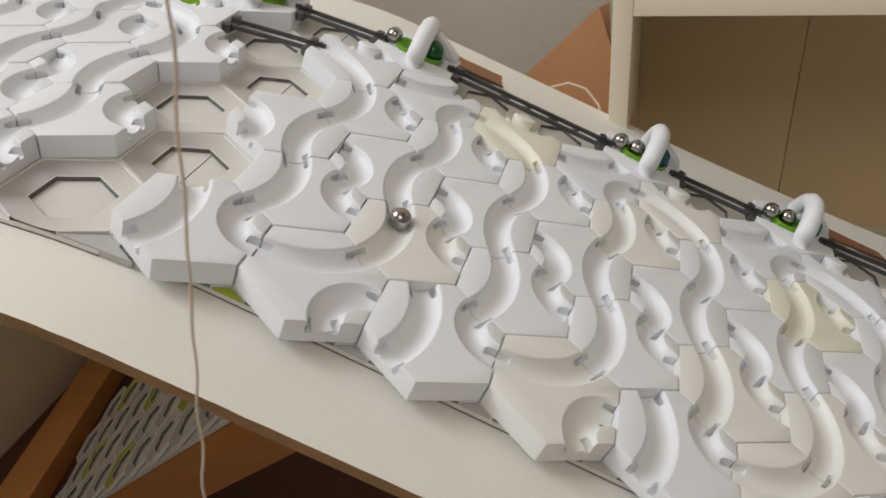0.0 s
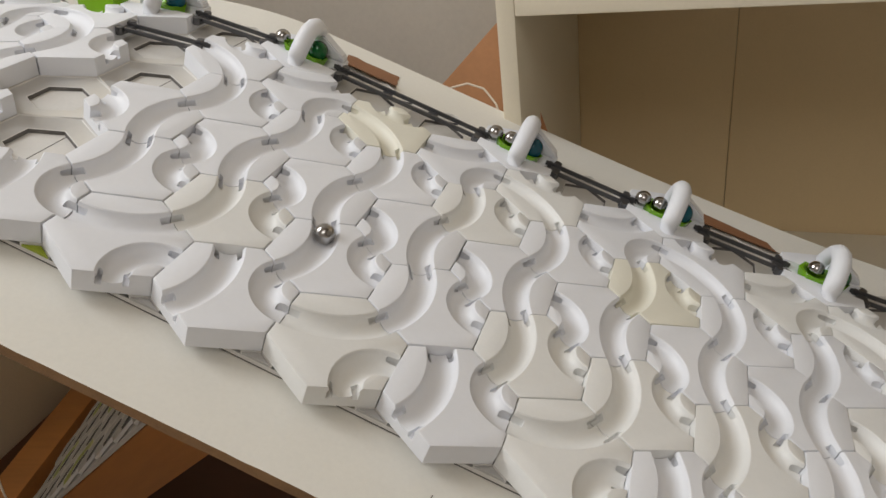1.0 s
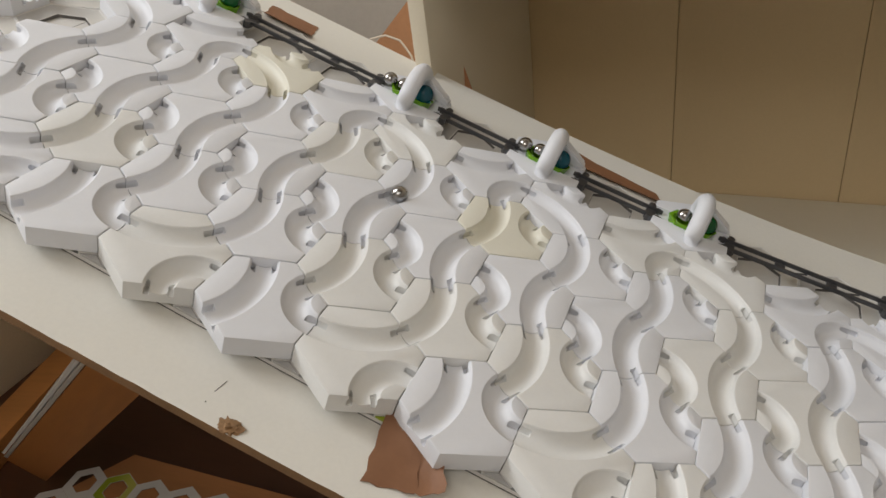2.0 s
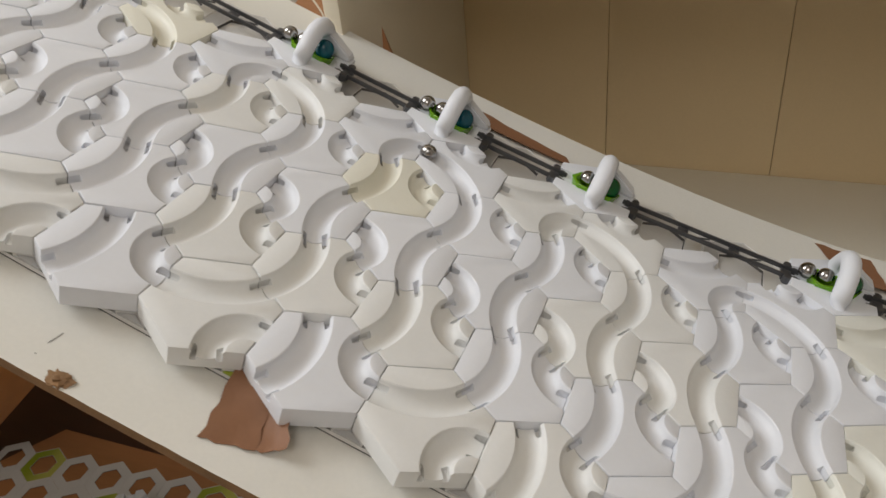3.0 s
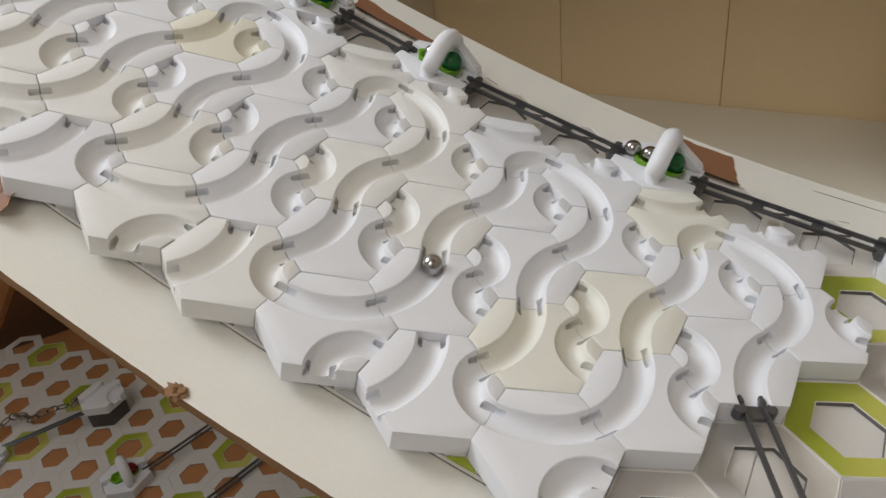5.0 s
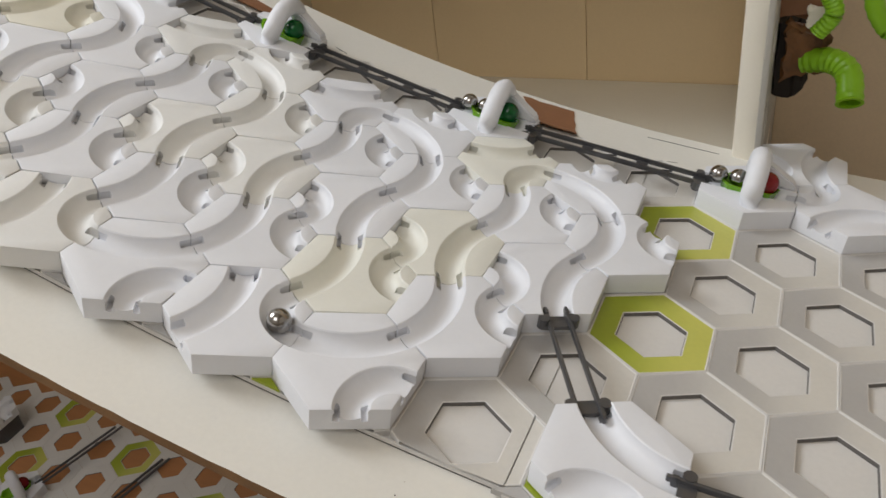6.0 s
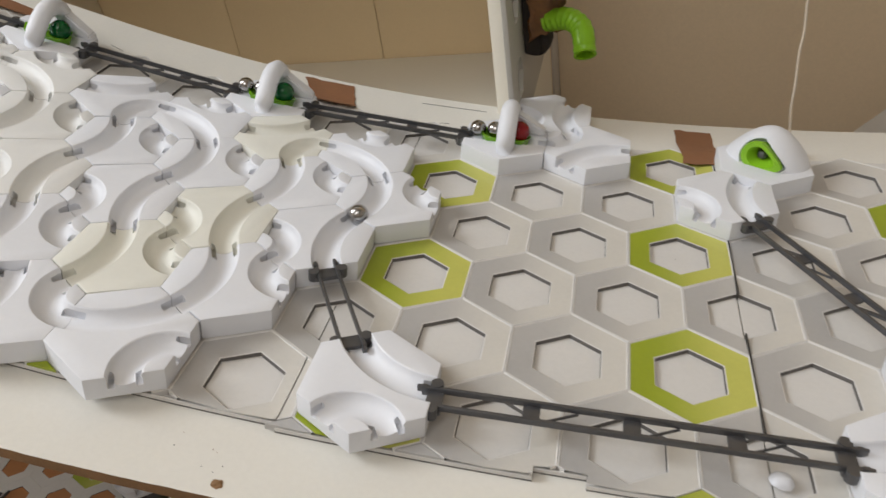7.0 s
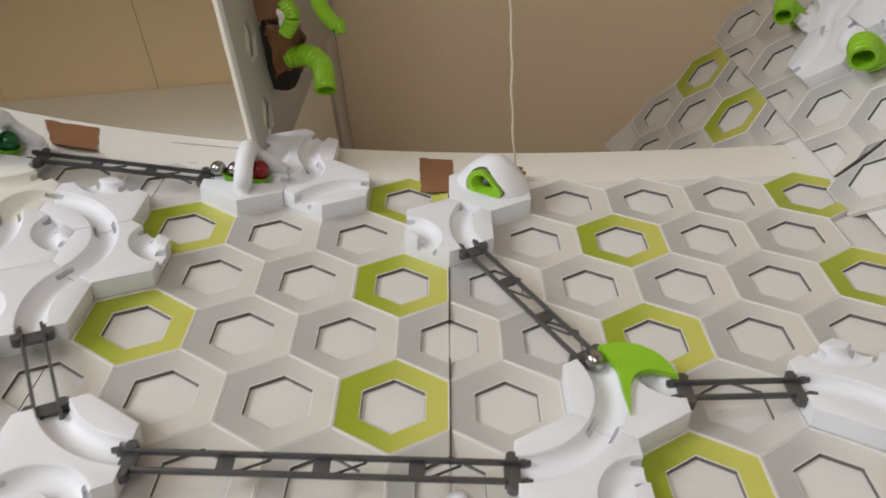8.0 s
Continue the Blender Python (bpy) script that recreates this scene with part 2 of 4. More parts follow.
def tile_mesh(mat, name, top=H, wide=True, tight=True):
    bm = hexagon(0.4955 * P, 0, top * P, 0.013 * P)
    cuts = []
    if wide:
        cuts += [groove_tool("wide", top=top), lip_tool("wide", top=top)] + slot_tools((-60, 60), top)
    if tight:
        cuts += [groove_tool("tight", top=top), lip_tool("tight", top=top)] + slot_tools((180, 240), top)
    return carve(bm, cuts, [mat], name)


TILE = tile_mesh(WHITE, "track_tile")
TILE_CREAM = TILE.copy()
TILE_CREAM.materials[0] = CREAM
TILE_IVORY = TILE.copy()
TILE_IVORY.materials[0] = IVORY
PALE = material("pale_cream_plastic", (0.79, 0.782, 0.71), 0.5, vary=0.02, bump=0.01, blotch=30, per_object=0.04)
TILE_PALE = TILE.copy()
TILE_PALE.materials[0] = PALE
PALE_AT = {(-4.5, 1), (-5, 0), (-4.5, 3)}
CREAM_AT = {(-10, 2), (-13.5, 3)}
IVORY_AT = {(-12, 2), (-11.5, 3), (-10, 0), (-8.5, 3), (-7.5, 3), (-14, 0), (-12.5, -1), (-8.5, -1), (-9, 0), (-7, 2), (-7.5, 1), (-6.5, 1), (-7.5, -1), (-10.5, -1), (-11, 0)}


def field_turn(u, row):
    """How a tile of the snake is turned, by its row and column."""
    if row == -1:
        return 120 if round(u - 0.5) % 2 else 180
    if row == 3:
        return 120 if round(u - 0.5) % 2 else 240
    return {0: 180, 1: 0, 2: 180}[row]


def put_tile(u, row, turn, mesh=None, n=0.0, label="white plastic hexagon track tile with two curved grooves"):
    me = mesh or (TILE_CREAM if (u, row) in CREAM_AT else TILE_PALE if (u, row) in PALE_AT else TILE_IVORY if (u, row) in IVORY_AT else TILE)
    if me in (TILE_CREAM, TILE_PALE):
        label = "yellowed cream hexagon track tile with two curved grooves"
    ob = new("track_tile", me)
    tilt = Matrix.Rotation(radians(random.uniform(-0.35, 0.35)), 4, "X") @ Matrix.Rotation(radians(random.uniform(-0.35, 0.35)), 4, "Y")
    ob.matrix_world = seat(u, row * ROW, n + random.uniform(0.002, 0.006), turn + random.uniform(-0.3, 0.3)) @ tilt
    return tagged(ob, label, "track tile", "hexagon track tiles")


# ---- the board and the plates ----
def sheet(name, u0, u1, v0, v1, n0, n1, mats, label="", kind="structure", step=0.25, edge=1, rag=0.0, taper=0.0):
    bm = bmesh.new()
    us = np.linspace(u0, u1, max(2, int((u1 - u0) / step) + 1))
    front = v0 + taper * np.interp(us, (-17, -9, -7, -2), (-1.75, 0, 0, 1))
    rings = [[bm.verts.new(spot(u, v, n)) for v, n in ((f + rag * noise.noise(Vector((u * 2.3, 7, 0))), n0), (v1, n0), (v1, n1), (f + rag * noise.noise(Vector((u * 5.1, 0, 0))), n1))] for u, f in zip(us, front)]
    for a, b in zip(rings, rings[1:]):
        for k in range(4):
            f = bm.faces.new((a[k], a[(k + 1) % 4], b[(k + 1) % 4], b[k]))
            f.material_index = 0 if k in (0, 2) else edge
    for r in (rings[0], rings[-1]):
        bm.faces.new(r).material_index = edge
    ob = part(name, bm, mats)
    return tagged(ob, label, kind=kind)


board = sheet("board", -28, 5.52, -1.965, 4.95, -0.195, -0.09, [BOARD, FIBRE], "long bent white melamine board with raw brown edge", step=0.06, rag=0.006, taper=0.085)
tagged(board, category="board")
FRONT = -1.235
plates = []
SPANS = ((-20, -15.97, FRONT - 0.1), (-15.96, -9.51, FRONT), (-9.5, -4.51, FRONT), (-4.5, -3.11, FRONT + 0.02), (-3.1, -1.17, FRONT - 0.03), (-1.17, -0.785, FRONT + 0.05), (-0.785, 0.494, FRONT - 0.03), (0.506, 5.42, FRONT))
for u0, u1, v0 in SPANS:
    plates.append(tagged(sheet("base_plate", u0, u1, v0, 4.06, -0.088, -0.072, [PLATE, PLATE_SHADE], "pale plastic base plate with hexagon sockets on the board"), category="base plate"))
    lip = sheet("plate_edge", u0, u1, v0, v0 + 0.012, -0.0715, -0.036, [PLATE, PLATE], kind="")
    lip.parent = plates[-1]


def socket_bmesh():
    bm = bmesh.new()
    rings = []
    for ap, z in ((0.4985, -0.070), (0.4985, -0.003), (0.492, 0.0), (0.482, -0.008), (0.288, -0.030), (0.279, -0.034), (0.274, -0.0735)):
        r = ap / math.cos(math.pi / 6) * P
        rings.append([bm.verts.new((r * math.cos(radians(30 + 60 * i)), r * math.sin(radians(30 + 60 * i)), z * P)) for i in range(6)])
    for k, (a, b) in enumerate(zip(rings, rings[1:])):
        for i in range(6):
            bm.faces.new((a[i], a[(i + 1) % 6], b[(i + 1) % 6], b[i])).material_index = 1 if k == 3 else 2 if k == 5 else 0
    return bm


def socket_mesh(mat, name):
    """One hexagon of a plate: a raised rim, a frame that falls inward, a hexagonal hole."""
    bm = socket_bmesh()
    return to_mesh(name, bm, [PLATE, mat, PLATE_SHADE], 12)


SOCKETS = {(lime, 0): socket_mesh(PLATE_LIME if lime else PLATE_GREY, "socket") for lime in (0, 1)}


def front_socket(u, lime):
    """A hexagon of the front row, cut off along the stepped edge of its plate."""
    whole = None
    for u0, u1, v0 in SPANS:
        x0, x1 = max(u0 - u, -0.6), min(u1 - u, 0.6)
        if x1 - x0 < 0.02:
            continue
        bm = socket_bmesh()
        for co, no in (((0, (v0 + 0.003 + ROW) * P, 0), (0, -1, 0)), ((x0 * P, 0, 0), (-1, 0, 0)), ((x1 * P, 0, 0), (1, 0, 0))):
            bmesh.ops.bisect_plane(bm, geom=bm.verts[:] + bm.edges[:] + bm.faces[:], plane_co=co, plane_no=no, clear_outer=True)
        whole = bm if whole is None else join(whole, bm)
    return to_mesh("socket", whole, [PLATE, PLATE_LIME if lime else PLATE_GREY, PLATE_SHADE], 12)




def lime_at(u, row):
    k = u / 2.5
    return abs(k - round(k)) < 0.01 and (round(k) - row) % 2 == 0


for row in range(-1, 5):
    for c in range(-19, 6):
        u = c + (0.5 if row % 2 else 0)
        if u > 5.2:
            continue
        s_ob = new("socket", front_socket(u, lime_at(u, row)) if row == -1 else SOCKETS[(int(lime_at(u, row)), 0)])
        owner = plates[0] if u < -15.97 else plates[1] if u < -9.5 else plates[2] if u < -4.5 else plates[3] if u < -3.1 else plates[4] if u < -1.17 else plates[6] if u < 0.5 else plates[7]
        s_ob.parent = owner
        s_ob.matrix_world = seat(u, row * ROW)
# points of the next row, cut off by the plates' front edge
for c in range(-16, 6):
    if c in (-4, -1):
        continue
    bm = bmesh.new()
    edge_v = [v0 for u0, u1, v0 in SPANS if u0 <= c <= u1][0] + 0.004
    w = (-1.160 - edge_v) * 3 ** 0.5
    lo = [bm.verts.new(spot(c + du, v, -0.070)) for du, v in ((-w, edge_v), (w, edge_v), (0, -1.160))]
    hi = [bm.verts.new(spot(c + du, v, -0.012)) for du, v in ((-w, edge_v), (w, edge_v), (0, -1.160))]
    bm.faces.new(lo[::-1]), bm.faces.new(hi)
    for k in range(3):
        bm.faces.new((lo[k], lo[(k + 1) % 3], hi[(k + 1) % 3], hi[k]))
    owner = plates[1] if c < -9 else plates[2] if c < -5 else plates[3] if c < -3 else plates[4] if c < -1 else plates[6] if c < 1 else plates[7]
    part("socket_tip", bm, PLATE_LIME if c % 5 == 0 else PLATE_GREY, owner)
# the dark joint between two plates
for v0, v1 in ((FRONT, -1.15), (-0.58, 0.58), (1.15, 2.31), (2.88, 4.03)):
    bm = bmesh.new()
    ring = [[bm.verts.new(spot(0.5 + du, v, n)) for du, n in ((-0.008, -0.07), (0.008, -0.07), (0.008, 0.004), (-0.008, 0.004))] for v in (v0, v1)]
    for k in range(4):
        bm.faces.new((ring[0][k], ring[0][(k + 1) % 4], ring[1][(k + 1) % 4], ring[1][k]))
    bm.faces.new(ring[0]), bm.faces.new(ring[1])
    part("joint_gap", bm, SHADE, plates[7])

# ---- the snake of tiles ----
LAST = {-1: -4.5, 0: -4, 1: -3.5, 2: -3, 3: -3.5}
for row in range(-1, 4):
    for c in range(-20, -2):
        u = c + (0.5 if row % 2 else 0)
        if u > LAST[row] or -17 < u < (-15.6 if row == -1 else -15.9 if row in (0, 2) else -15.6):
            continue
        put_tile(u, row, field_turn(u, row))
# tiles of the level part
put_tile(-2.48, -0.945, 60)
put_tile(1.5, -1, 120)
put_tile(2, 0, 180)
put_tile(4, 0, 240)
put_tile(0.5, 3, 0)
put_tile(-1, 4, 300)
put_tile(-1.5, 5, 0)

# ---- shelf ----
def slab(name, x0, x1, y0, y1, z0, z1, mat, parent=None, bevel=0.0015, label=""):
    return part(name, box(x1 - x0, y1 - y0, z1 - z0, ((x0 + x1) / 2, (y0 + y1) / 2, (z0 + z1) / 2), bevel), mat, parent, label)


shelf = tagged(new("cube_shelf"), "cream open cube shelf behind the board with plain back panels", "shelf")
slab("side_panel", -0.738, -0.722, 0.297, 0.61, -0.48, 0.75, SHELF, shelf)
slab("side_panel", -0.140, -0.124, 0.297, 0.61, -0.48, 0.75, SHELF_WHITE, shelf)
slab("shelf_board", -0.722, -0.140, 0.297, 0.61, -0.060, -0.041, SHELF_WHITE, shelf)
slab("shelf_board", -0.722, -0.140, 0.297, 0.61, 0.318, 0.337, SHELF, shelf)
slab("back_panel", -0.738, -0.5399, 0.611, 0.617, -0.48, 0.75, SHELF_BACK, shelf)
slab("back_panel", -0.5395, -0.3389, 0.611, 0.617, -0.48, 0.75, SHELF_BACK, shelf)
slab("back_panel", -0.3385, -0.124, 0.611, 0.617, -0.48, 0.75, SHELF_BACK, shelf)

# ---- room ----
FLOOR_Z = -0.48
tagged(slab("floor", -2.6, 1.6, -2.05, 0.8, FLOOR_Z - 0.05, FLOOR_Z, FLOOR), "red-brown wooden floor below the board", "floor", kind="structure")
tagged(slab("wall_north", -2.6, -0.1235, 0.64, 0.74, FLOOR_Z, 2.4, WALL), "beige plaster wall behind the shelf", "wall", kind="structure")
tagged(slab("wall_north_2", -0.1235, 1.6, 0.715, 0.80, FLOOR_Z, 2.4, WALL_TAN), "tan wall beside the shelf", "wall", kind="structure")
tagged(slab("wall_south", -2.6, 1.6, -2.15, -2.05, FLOOR_Z, 1.62, WALL), "beige plaster wall", "wall", kind="structure")
tagged(slab("wall_west", -2.7, -2.6, -2.05, 0.74, FLOOR_Z, 1.585, WALL), "beige plaster wall", "wall", kind="structure")
tagged(slab("wall_east", 1.6, 1.7, -2.05, 0.8, FLOOR_Z, 2.4, WALL), "beige plaster wall", "wall", kind="structure")


def window(name, m, sx, sy, label):
    """A white frame with a middle bar and two panes, flat in its own xy plane."""
    thing = tagged(new(name), label, "window", kind="structure")
    thing.matrix_world = m
    bm = bmesh.new()
    for x, y, w, h in ((0, sy / 2 - 0.02, sx, 0.04), (0, 0.02 - sy / 2, sx, 0.04), (sx / 2 - 0.02, 0, 0.04, sy - 0.08), (0.02 - sx / 2, 0, 0.04, sy - 0.08), (0, 0, 0.05, sy - 0.08)):
        box(w, h, 0.05, (x, y, 0), 0.004, bm)
    part("window_frame", bm, SHELF_WHITE, thing)
    for side in (-1, 1):
        pane = part("pane", box(sx / 2 - 0.07, sy - 0.08, 0.006, (side * (sx / 4 - 0.0075), 0, 0)), PANE, thing)
        pane.visible_shadow = False


PANE = material("window_glass", (0.95, 0.97, 0.97), 0.05, trans=1.0, bump=0, vary=0.0)
# unseen roof slopes and windows, added to hold the two lamps
ROOFS = (pose(-2.2, -0.3, 2.05, 0, -45, 0), pose(-0.25, -1.65, 2.05, 45, 0, 0) @ pose(0, 0, 0, 0, 0, -90))
for k, (m, ends) in enumerate(zip(ROOFS, ((-1.3, 1.04), (-2.0, 1.95)))):
    window("window_%d" % (k + 1), m @ pose(0, 0, 0.03), 1.14, 1.14, "white framed roof window added out of view around a lamp")
    for i, (x0, x1, y0, y1) in enumerate(((-0.68, 0.68, ends[0], -0.571), (-0.68, 0.68, 0.571, ends[1]), (0.571, 0.68, -0.571, 0.571), (-0.68, -0.571, -0.571, 0.571))):
        ob = slab("ceiling_slope_%d" % (4 * k + i + 1), x0, x1, y0, y1, 0.0, 0.08, WALL)
        ob.matrix_world = m
        tagged(ob, "sloping plaster ceiling added out of view round the roof window", "ceiling", kind="structure")
# unseen wall, added to keep lamp light off the plates below the board
tagged(slab("shade_wall", -2.6, 1.6, -0.42, -0.37, FLOOR_Z, 0.16, WALL), "plain low wall added out of view to shade below the board", "wall", kind="structure")
tagged(slab("ceiling", -1.80, 1.7, -1.25, 0.8, 2.4, 2.5, WALL), "white ceiling", "ceiling", kind="structure")


# ---- rails ----
def rail(u0, v0, u1, v1, n=H - 0.045, half=0.088):
    """A two-bar rail from one tile's edge to another's."""
    a, b = spot(u0, v0, n), spot(u1, v1, n)
    way = (b - a).normalized()
    up = (spot((u0 + u1) / 2, v0, 1) - spot((u0 + u1) / 2, v0, 0)).normalized()
    side = way.cross(up).normalized()
    up = side.cross(way)
    m = Matrix((way, -side, up)).transposed().to_4x4()
    m.translation = a
    size = (b - a).length
    thing = new("rail")
    thing.matrix_world = m
    tagged(thing, "dark grey plastic double-bar rail joining two tiles", "rail", "rails between tiles")
    for sgn in (-1, 1):
        bm = box(size + 0.24 * P, 0.030 * P, 0.055 * P, (size / 2, sgn * half * P, 0.0), 0.009 * P)
        box(0.05 * P, 0.034 * P, 0.10 * P, (-0.06 * P, sgn * half * P, -0.015 * P), 0.008 * P, bm)
        box(0.05 * P, 0.034 * P, 0.10 * P, (size + 0.06 * P, sgn * half * P, -0.015 * P), 0.008 * P, bm)
        part("bar", bm, RAIL, thing)
    count = max(2, round(size / (0.75 * P)) + 1)
    for k in range(count):
        x = 0.03 * P + (size - 0.06 * P) * k / (count - 1)
        if k in (0, count - 1):
            bm = box(0.13 * P, 0.25 * P, 0.045 * P, (x, 0, -0.03 * P), 0.01 * P)
            for sgn in (-1, 1):
                tube([(x, sgn * 0.128 * P, -0.06 * P), (x, sgn * 0.128 * P, 0.035 * P)], 0.05 * P, 10, bm)
            part("end_clip", bm, RAIL, thing)
        else:
            part("cross_tie", box(0.13 * P, 0.15 * P, 0.03 * P, (x, 0, -0.025 * P), 0.008 * P), RAIL, thing)
            bm = tube([(x + 0.06 * P, -0.07 * P, -0.028 * P), (x + 0.34 * P, 0.07 * P, -0.028 * P)], 0.012 * P, 6)
            part("brace", bm, RAIL, thing)
    return thing


BACK = 4 * ROW
for a, b in ((-17, -15), (-15, -12), (-12, -10), (-10, -8), (-8, -5), (-5, -2)):
    rail(a + 0.5, BACK, b - 0.5, BACK)
rail(-17.0, 3 * ROW, -16.0, 3 * ROW)
rail(-3.25, ROW / 2, -2.75, -ROW / 2)
rail(-2.0, -ROW, 1.0, -ROW)
rail(0.75, 2.5 * ROW, 1.75, 0.5 * ROW)
rail(2.5, 0, 3.5, 0)


# ---- magnetic cannons along the back ----
def straight_tile(name):
    bm = hexagon(0.4935 * P, 0, H * P, 0.016 * P)
    cut = tube([(-0.8 * P, 0, (H + LIFT) * P), (0.8 * P, 0, (H + LIFT) * P)], GROOVE * P, 20)
    return carve(bm, [cut] + slot_tools((0, 180)), [WHITE], name)


CANNON_BASE = straight_tile("cannon_base")
arch_pts = [(0.03, -0.37, H - 0.03), (0.03, -0.345, H + 0.06), (0.03, -0.28, H + 0.17), (0.03, -0.20, H + 0.27), (0.03, -0.11, H + 0.335), (0.03, 0.0, H + 0.36),
            (0.03, 0.11, H + 0.335), (0.03, 0.20, H + 0.27), (0.03, 0.28, H + 0.17), (0.03, 0.345, H + 0.06), (0.03, 0.37, H - 0.03)]
ARCH = to_mesh("arch", tube([tuple(c * P for c in q) for q in arch_pts], 0.11 * P, 16), WHITE, 60)


def wedge_mesh():
    bm = bmesh.new()
    sec = [(0.04, H - 0.002), (0.47, H - 0.002), (0.45, H + 0.07), (0.04, H + 0.30)]
    for y0, y1 in ((0.15, 0.30),):
        a = [bm.verts.new((x * P, y0 * (1 if k < 2 else 0.95) * P, z * P)) for k, (x, z) in enumerate(sec)]
        b = [bm.verts.new((x * P, y1 * P, z * P)) for x, z in sec]
        bm.faces.new(a), bm.faces.new(b[::-1])
        for k in range(4):
            bm.faces.new((a[k], a[(k + 1) % 4], b[(k + 1) % 4], b[k]))
    bmesh.ops.recalc_face_normals(bm, faces=bm.faces)
    bmesh.ops.bevel(bm, geom=bm.edges[:], offset=0.018 * P, segments=2, affect="EDGES")
    return to_mesh("cheek", bm, WHITE)


CHEEK = wedge_mesh()


def insert_mesh():
    """A shallow six-sided cup, drawn out along the track, with a hollow for each ball."""
    bm = bmesh.new()
    ring = ((-0.32, 0), (-0.23, 0.16), (0.22, 0.16), (0.31, 0), (0.22, -0.16), (-0.23, -0.16))
    low = [bm.verts.new((x * 0.85 * P, y * 0.8 * P, (H - 0.09) * P)) for x, y in ring]
    top = [bm.verts.new((x * P, y * P, (H + 0.05) * P)) for x, y in ring]
    bm.faces.new(low[::-1]), bm.faces.new(top)
    for k in range(6):
        bm.faces.new((low[k], low[(k + 1) % 6], top[(k + 1) % 6], top[k]))
    bmesh.ops.recalc_face_normals(bm, faces=bm.faces)
    return carve(bm, [ball_mesh(0.145 * P, (x * P, 0, (H + 0.1) * P), seg=20) for x in (-0.13, 0.16)], [CORE], "insert")


INSERT = insert_mesh()
BALL_R = 0.1 * P
STEEL_BALL = to_mesh("steel_ball", ball_mesh(BALL_R, seg=32), STEEL, 180)
GEMS = {"green": to_mesh("gem", ball_mesh(0.126 * P, seg=32), GREEN_GEM, 180), "blue": to_mesh("gem", ball_mesh(0.126 * P, seg=32), BLUE_GEM, 180), "red": to_mesh("gem", ball_mesh(0.126 * P, seg=32), RED_GEM, 180)}


def cannon(u, colour, steel, turn=0):
    thing = new("magnetic_cannon")
    thing.matrix_world = seat(u, BACK, 0.0, turn)
    tagged(thing, "white magnetic cannon tile with rounded arch and lime green core", "cannon", "magnetic cannons")
    part("base", CANNON_BASE, None, thing)
    part("arch", ARCH, None, thing)
    part("cheek", CHEEK, None, thing)
    part("core", INSERT, None, thing, "lime green plastic core")
    gem = new("coloured_ball", GEMS[colour])
    gem.matrix_world = seat(u + 0.16, BACK, H + 0.1)
    tagged(gem, "glossy %s ball resting inside the cannon" % colour, "ball", "coloured balls")
    for du in steel:
        b = new("steel_ball", STEEL_BALL)
        b.matrix_world = seat(u + du, BACK, H + (0.085 if du > -0.3 else 0.075))
        tagged(b, "polished steel ball waiting at the cannon", "ball", "steel balls")


for u, colour, steel in ((-17, "blue", ()), (-15, "green", (-0.34,)), (-12, "blue", (-0.34, -0.13)), (-10, "blue", (-0.34, -0.13)), (-8, "green", (-0.13,)), (-5, "green", (-0.34, -0.13)), (-2, "red", (-0.34, -0.13))):
    cannon(u, colour, steel)


# ---- launcher over the level part, and the lime deflector ----
def flared(stations, z):
    """A funnel along x whose mouth is drawn out to a point at one side."""
    bm = tube([(x * P, 0, (H + z) * P) for x, r in stations], [r * P for x, r in stations], 24)
    for v in bm.verts:
        y, h = v.co.y, v.co.z - (H + z) * P
        if y > 0:
            v.co.y, v.co.z = y * 1.45, (H + z) * P + h * (1 - 0.55 * y / (0.2 * P)) - 0.35 * y
        else:
            v.co.y = y * 1.15
    return bm


def launcher():
    thing = new("launcher")
    thing.matrix_world = seat(1, BACK, 0.0, -120)
    tagged(thing, "white hooded launcher tile with lime green funnel", "launcher")
    part("base", hexagon(0.4935 * P, 0, H * P, 0.016 * P), WHITE, thing)
    bm = bmesh.new()
    bmesh.ops.create_uvsphere(bm, u_segments=40, v_segments=24, radius=1)
    for v in bm.verts:
        x, y, z = v.co
        rise = max(z, 0.0) * (1 - 0.40 * y * y)
        v.co = Vector(((x * 0.34 - 0.10) * P, y * (0.47 - 0.05 * max(z, 0)) * P, (H - 0.008 + rise * 0.38) * P))
    me = carve(bm, [flared([(0.0, 0.17), (0.8, 0.34)], 0.12)], [WHITE], "hood")
    part("hood", me, None, thing)
    part("funnel", carve(flared([(0.0, 0.11), (0.17, 0.185), (0.21, 0.18)], 0.12), [flared([(0.05, 0.05), (0.3, 0.165)], 0.125)], [LIME], "funnel"), None, thing, "lime green funnel")
    part("core", ball_mesh(0.06 * P, (0.09 * P, 0, (H + 0.12) * P)), RAIL, thing)


launcher()


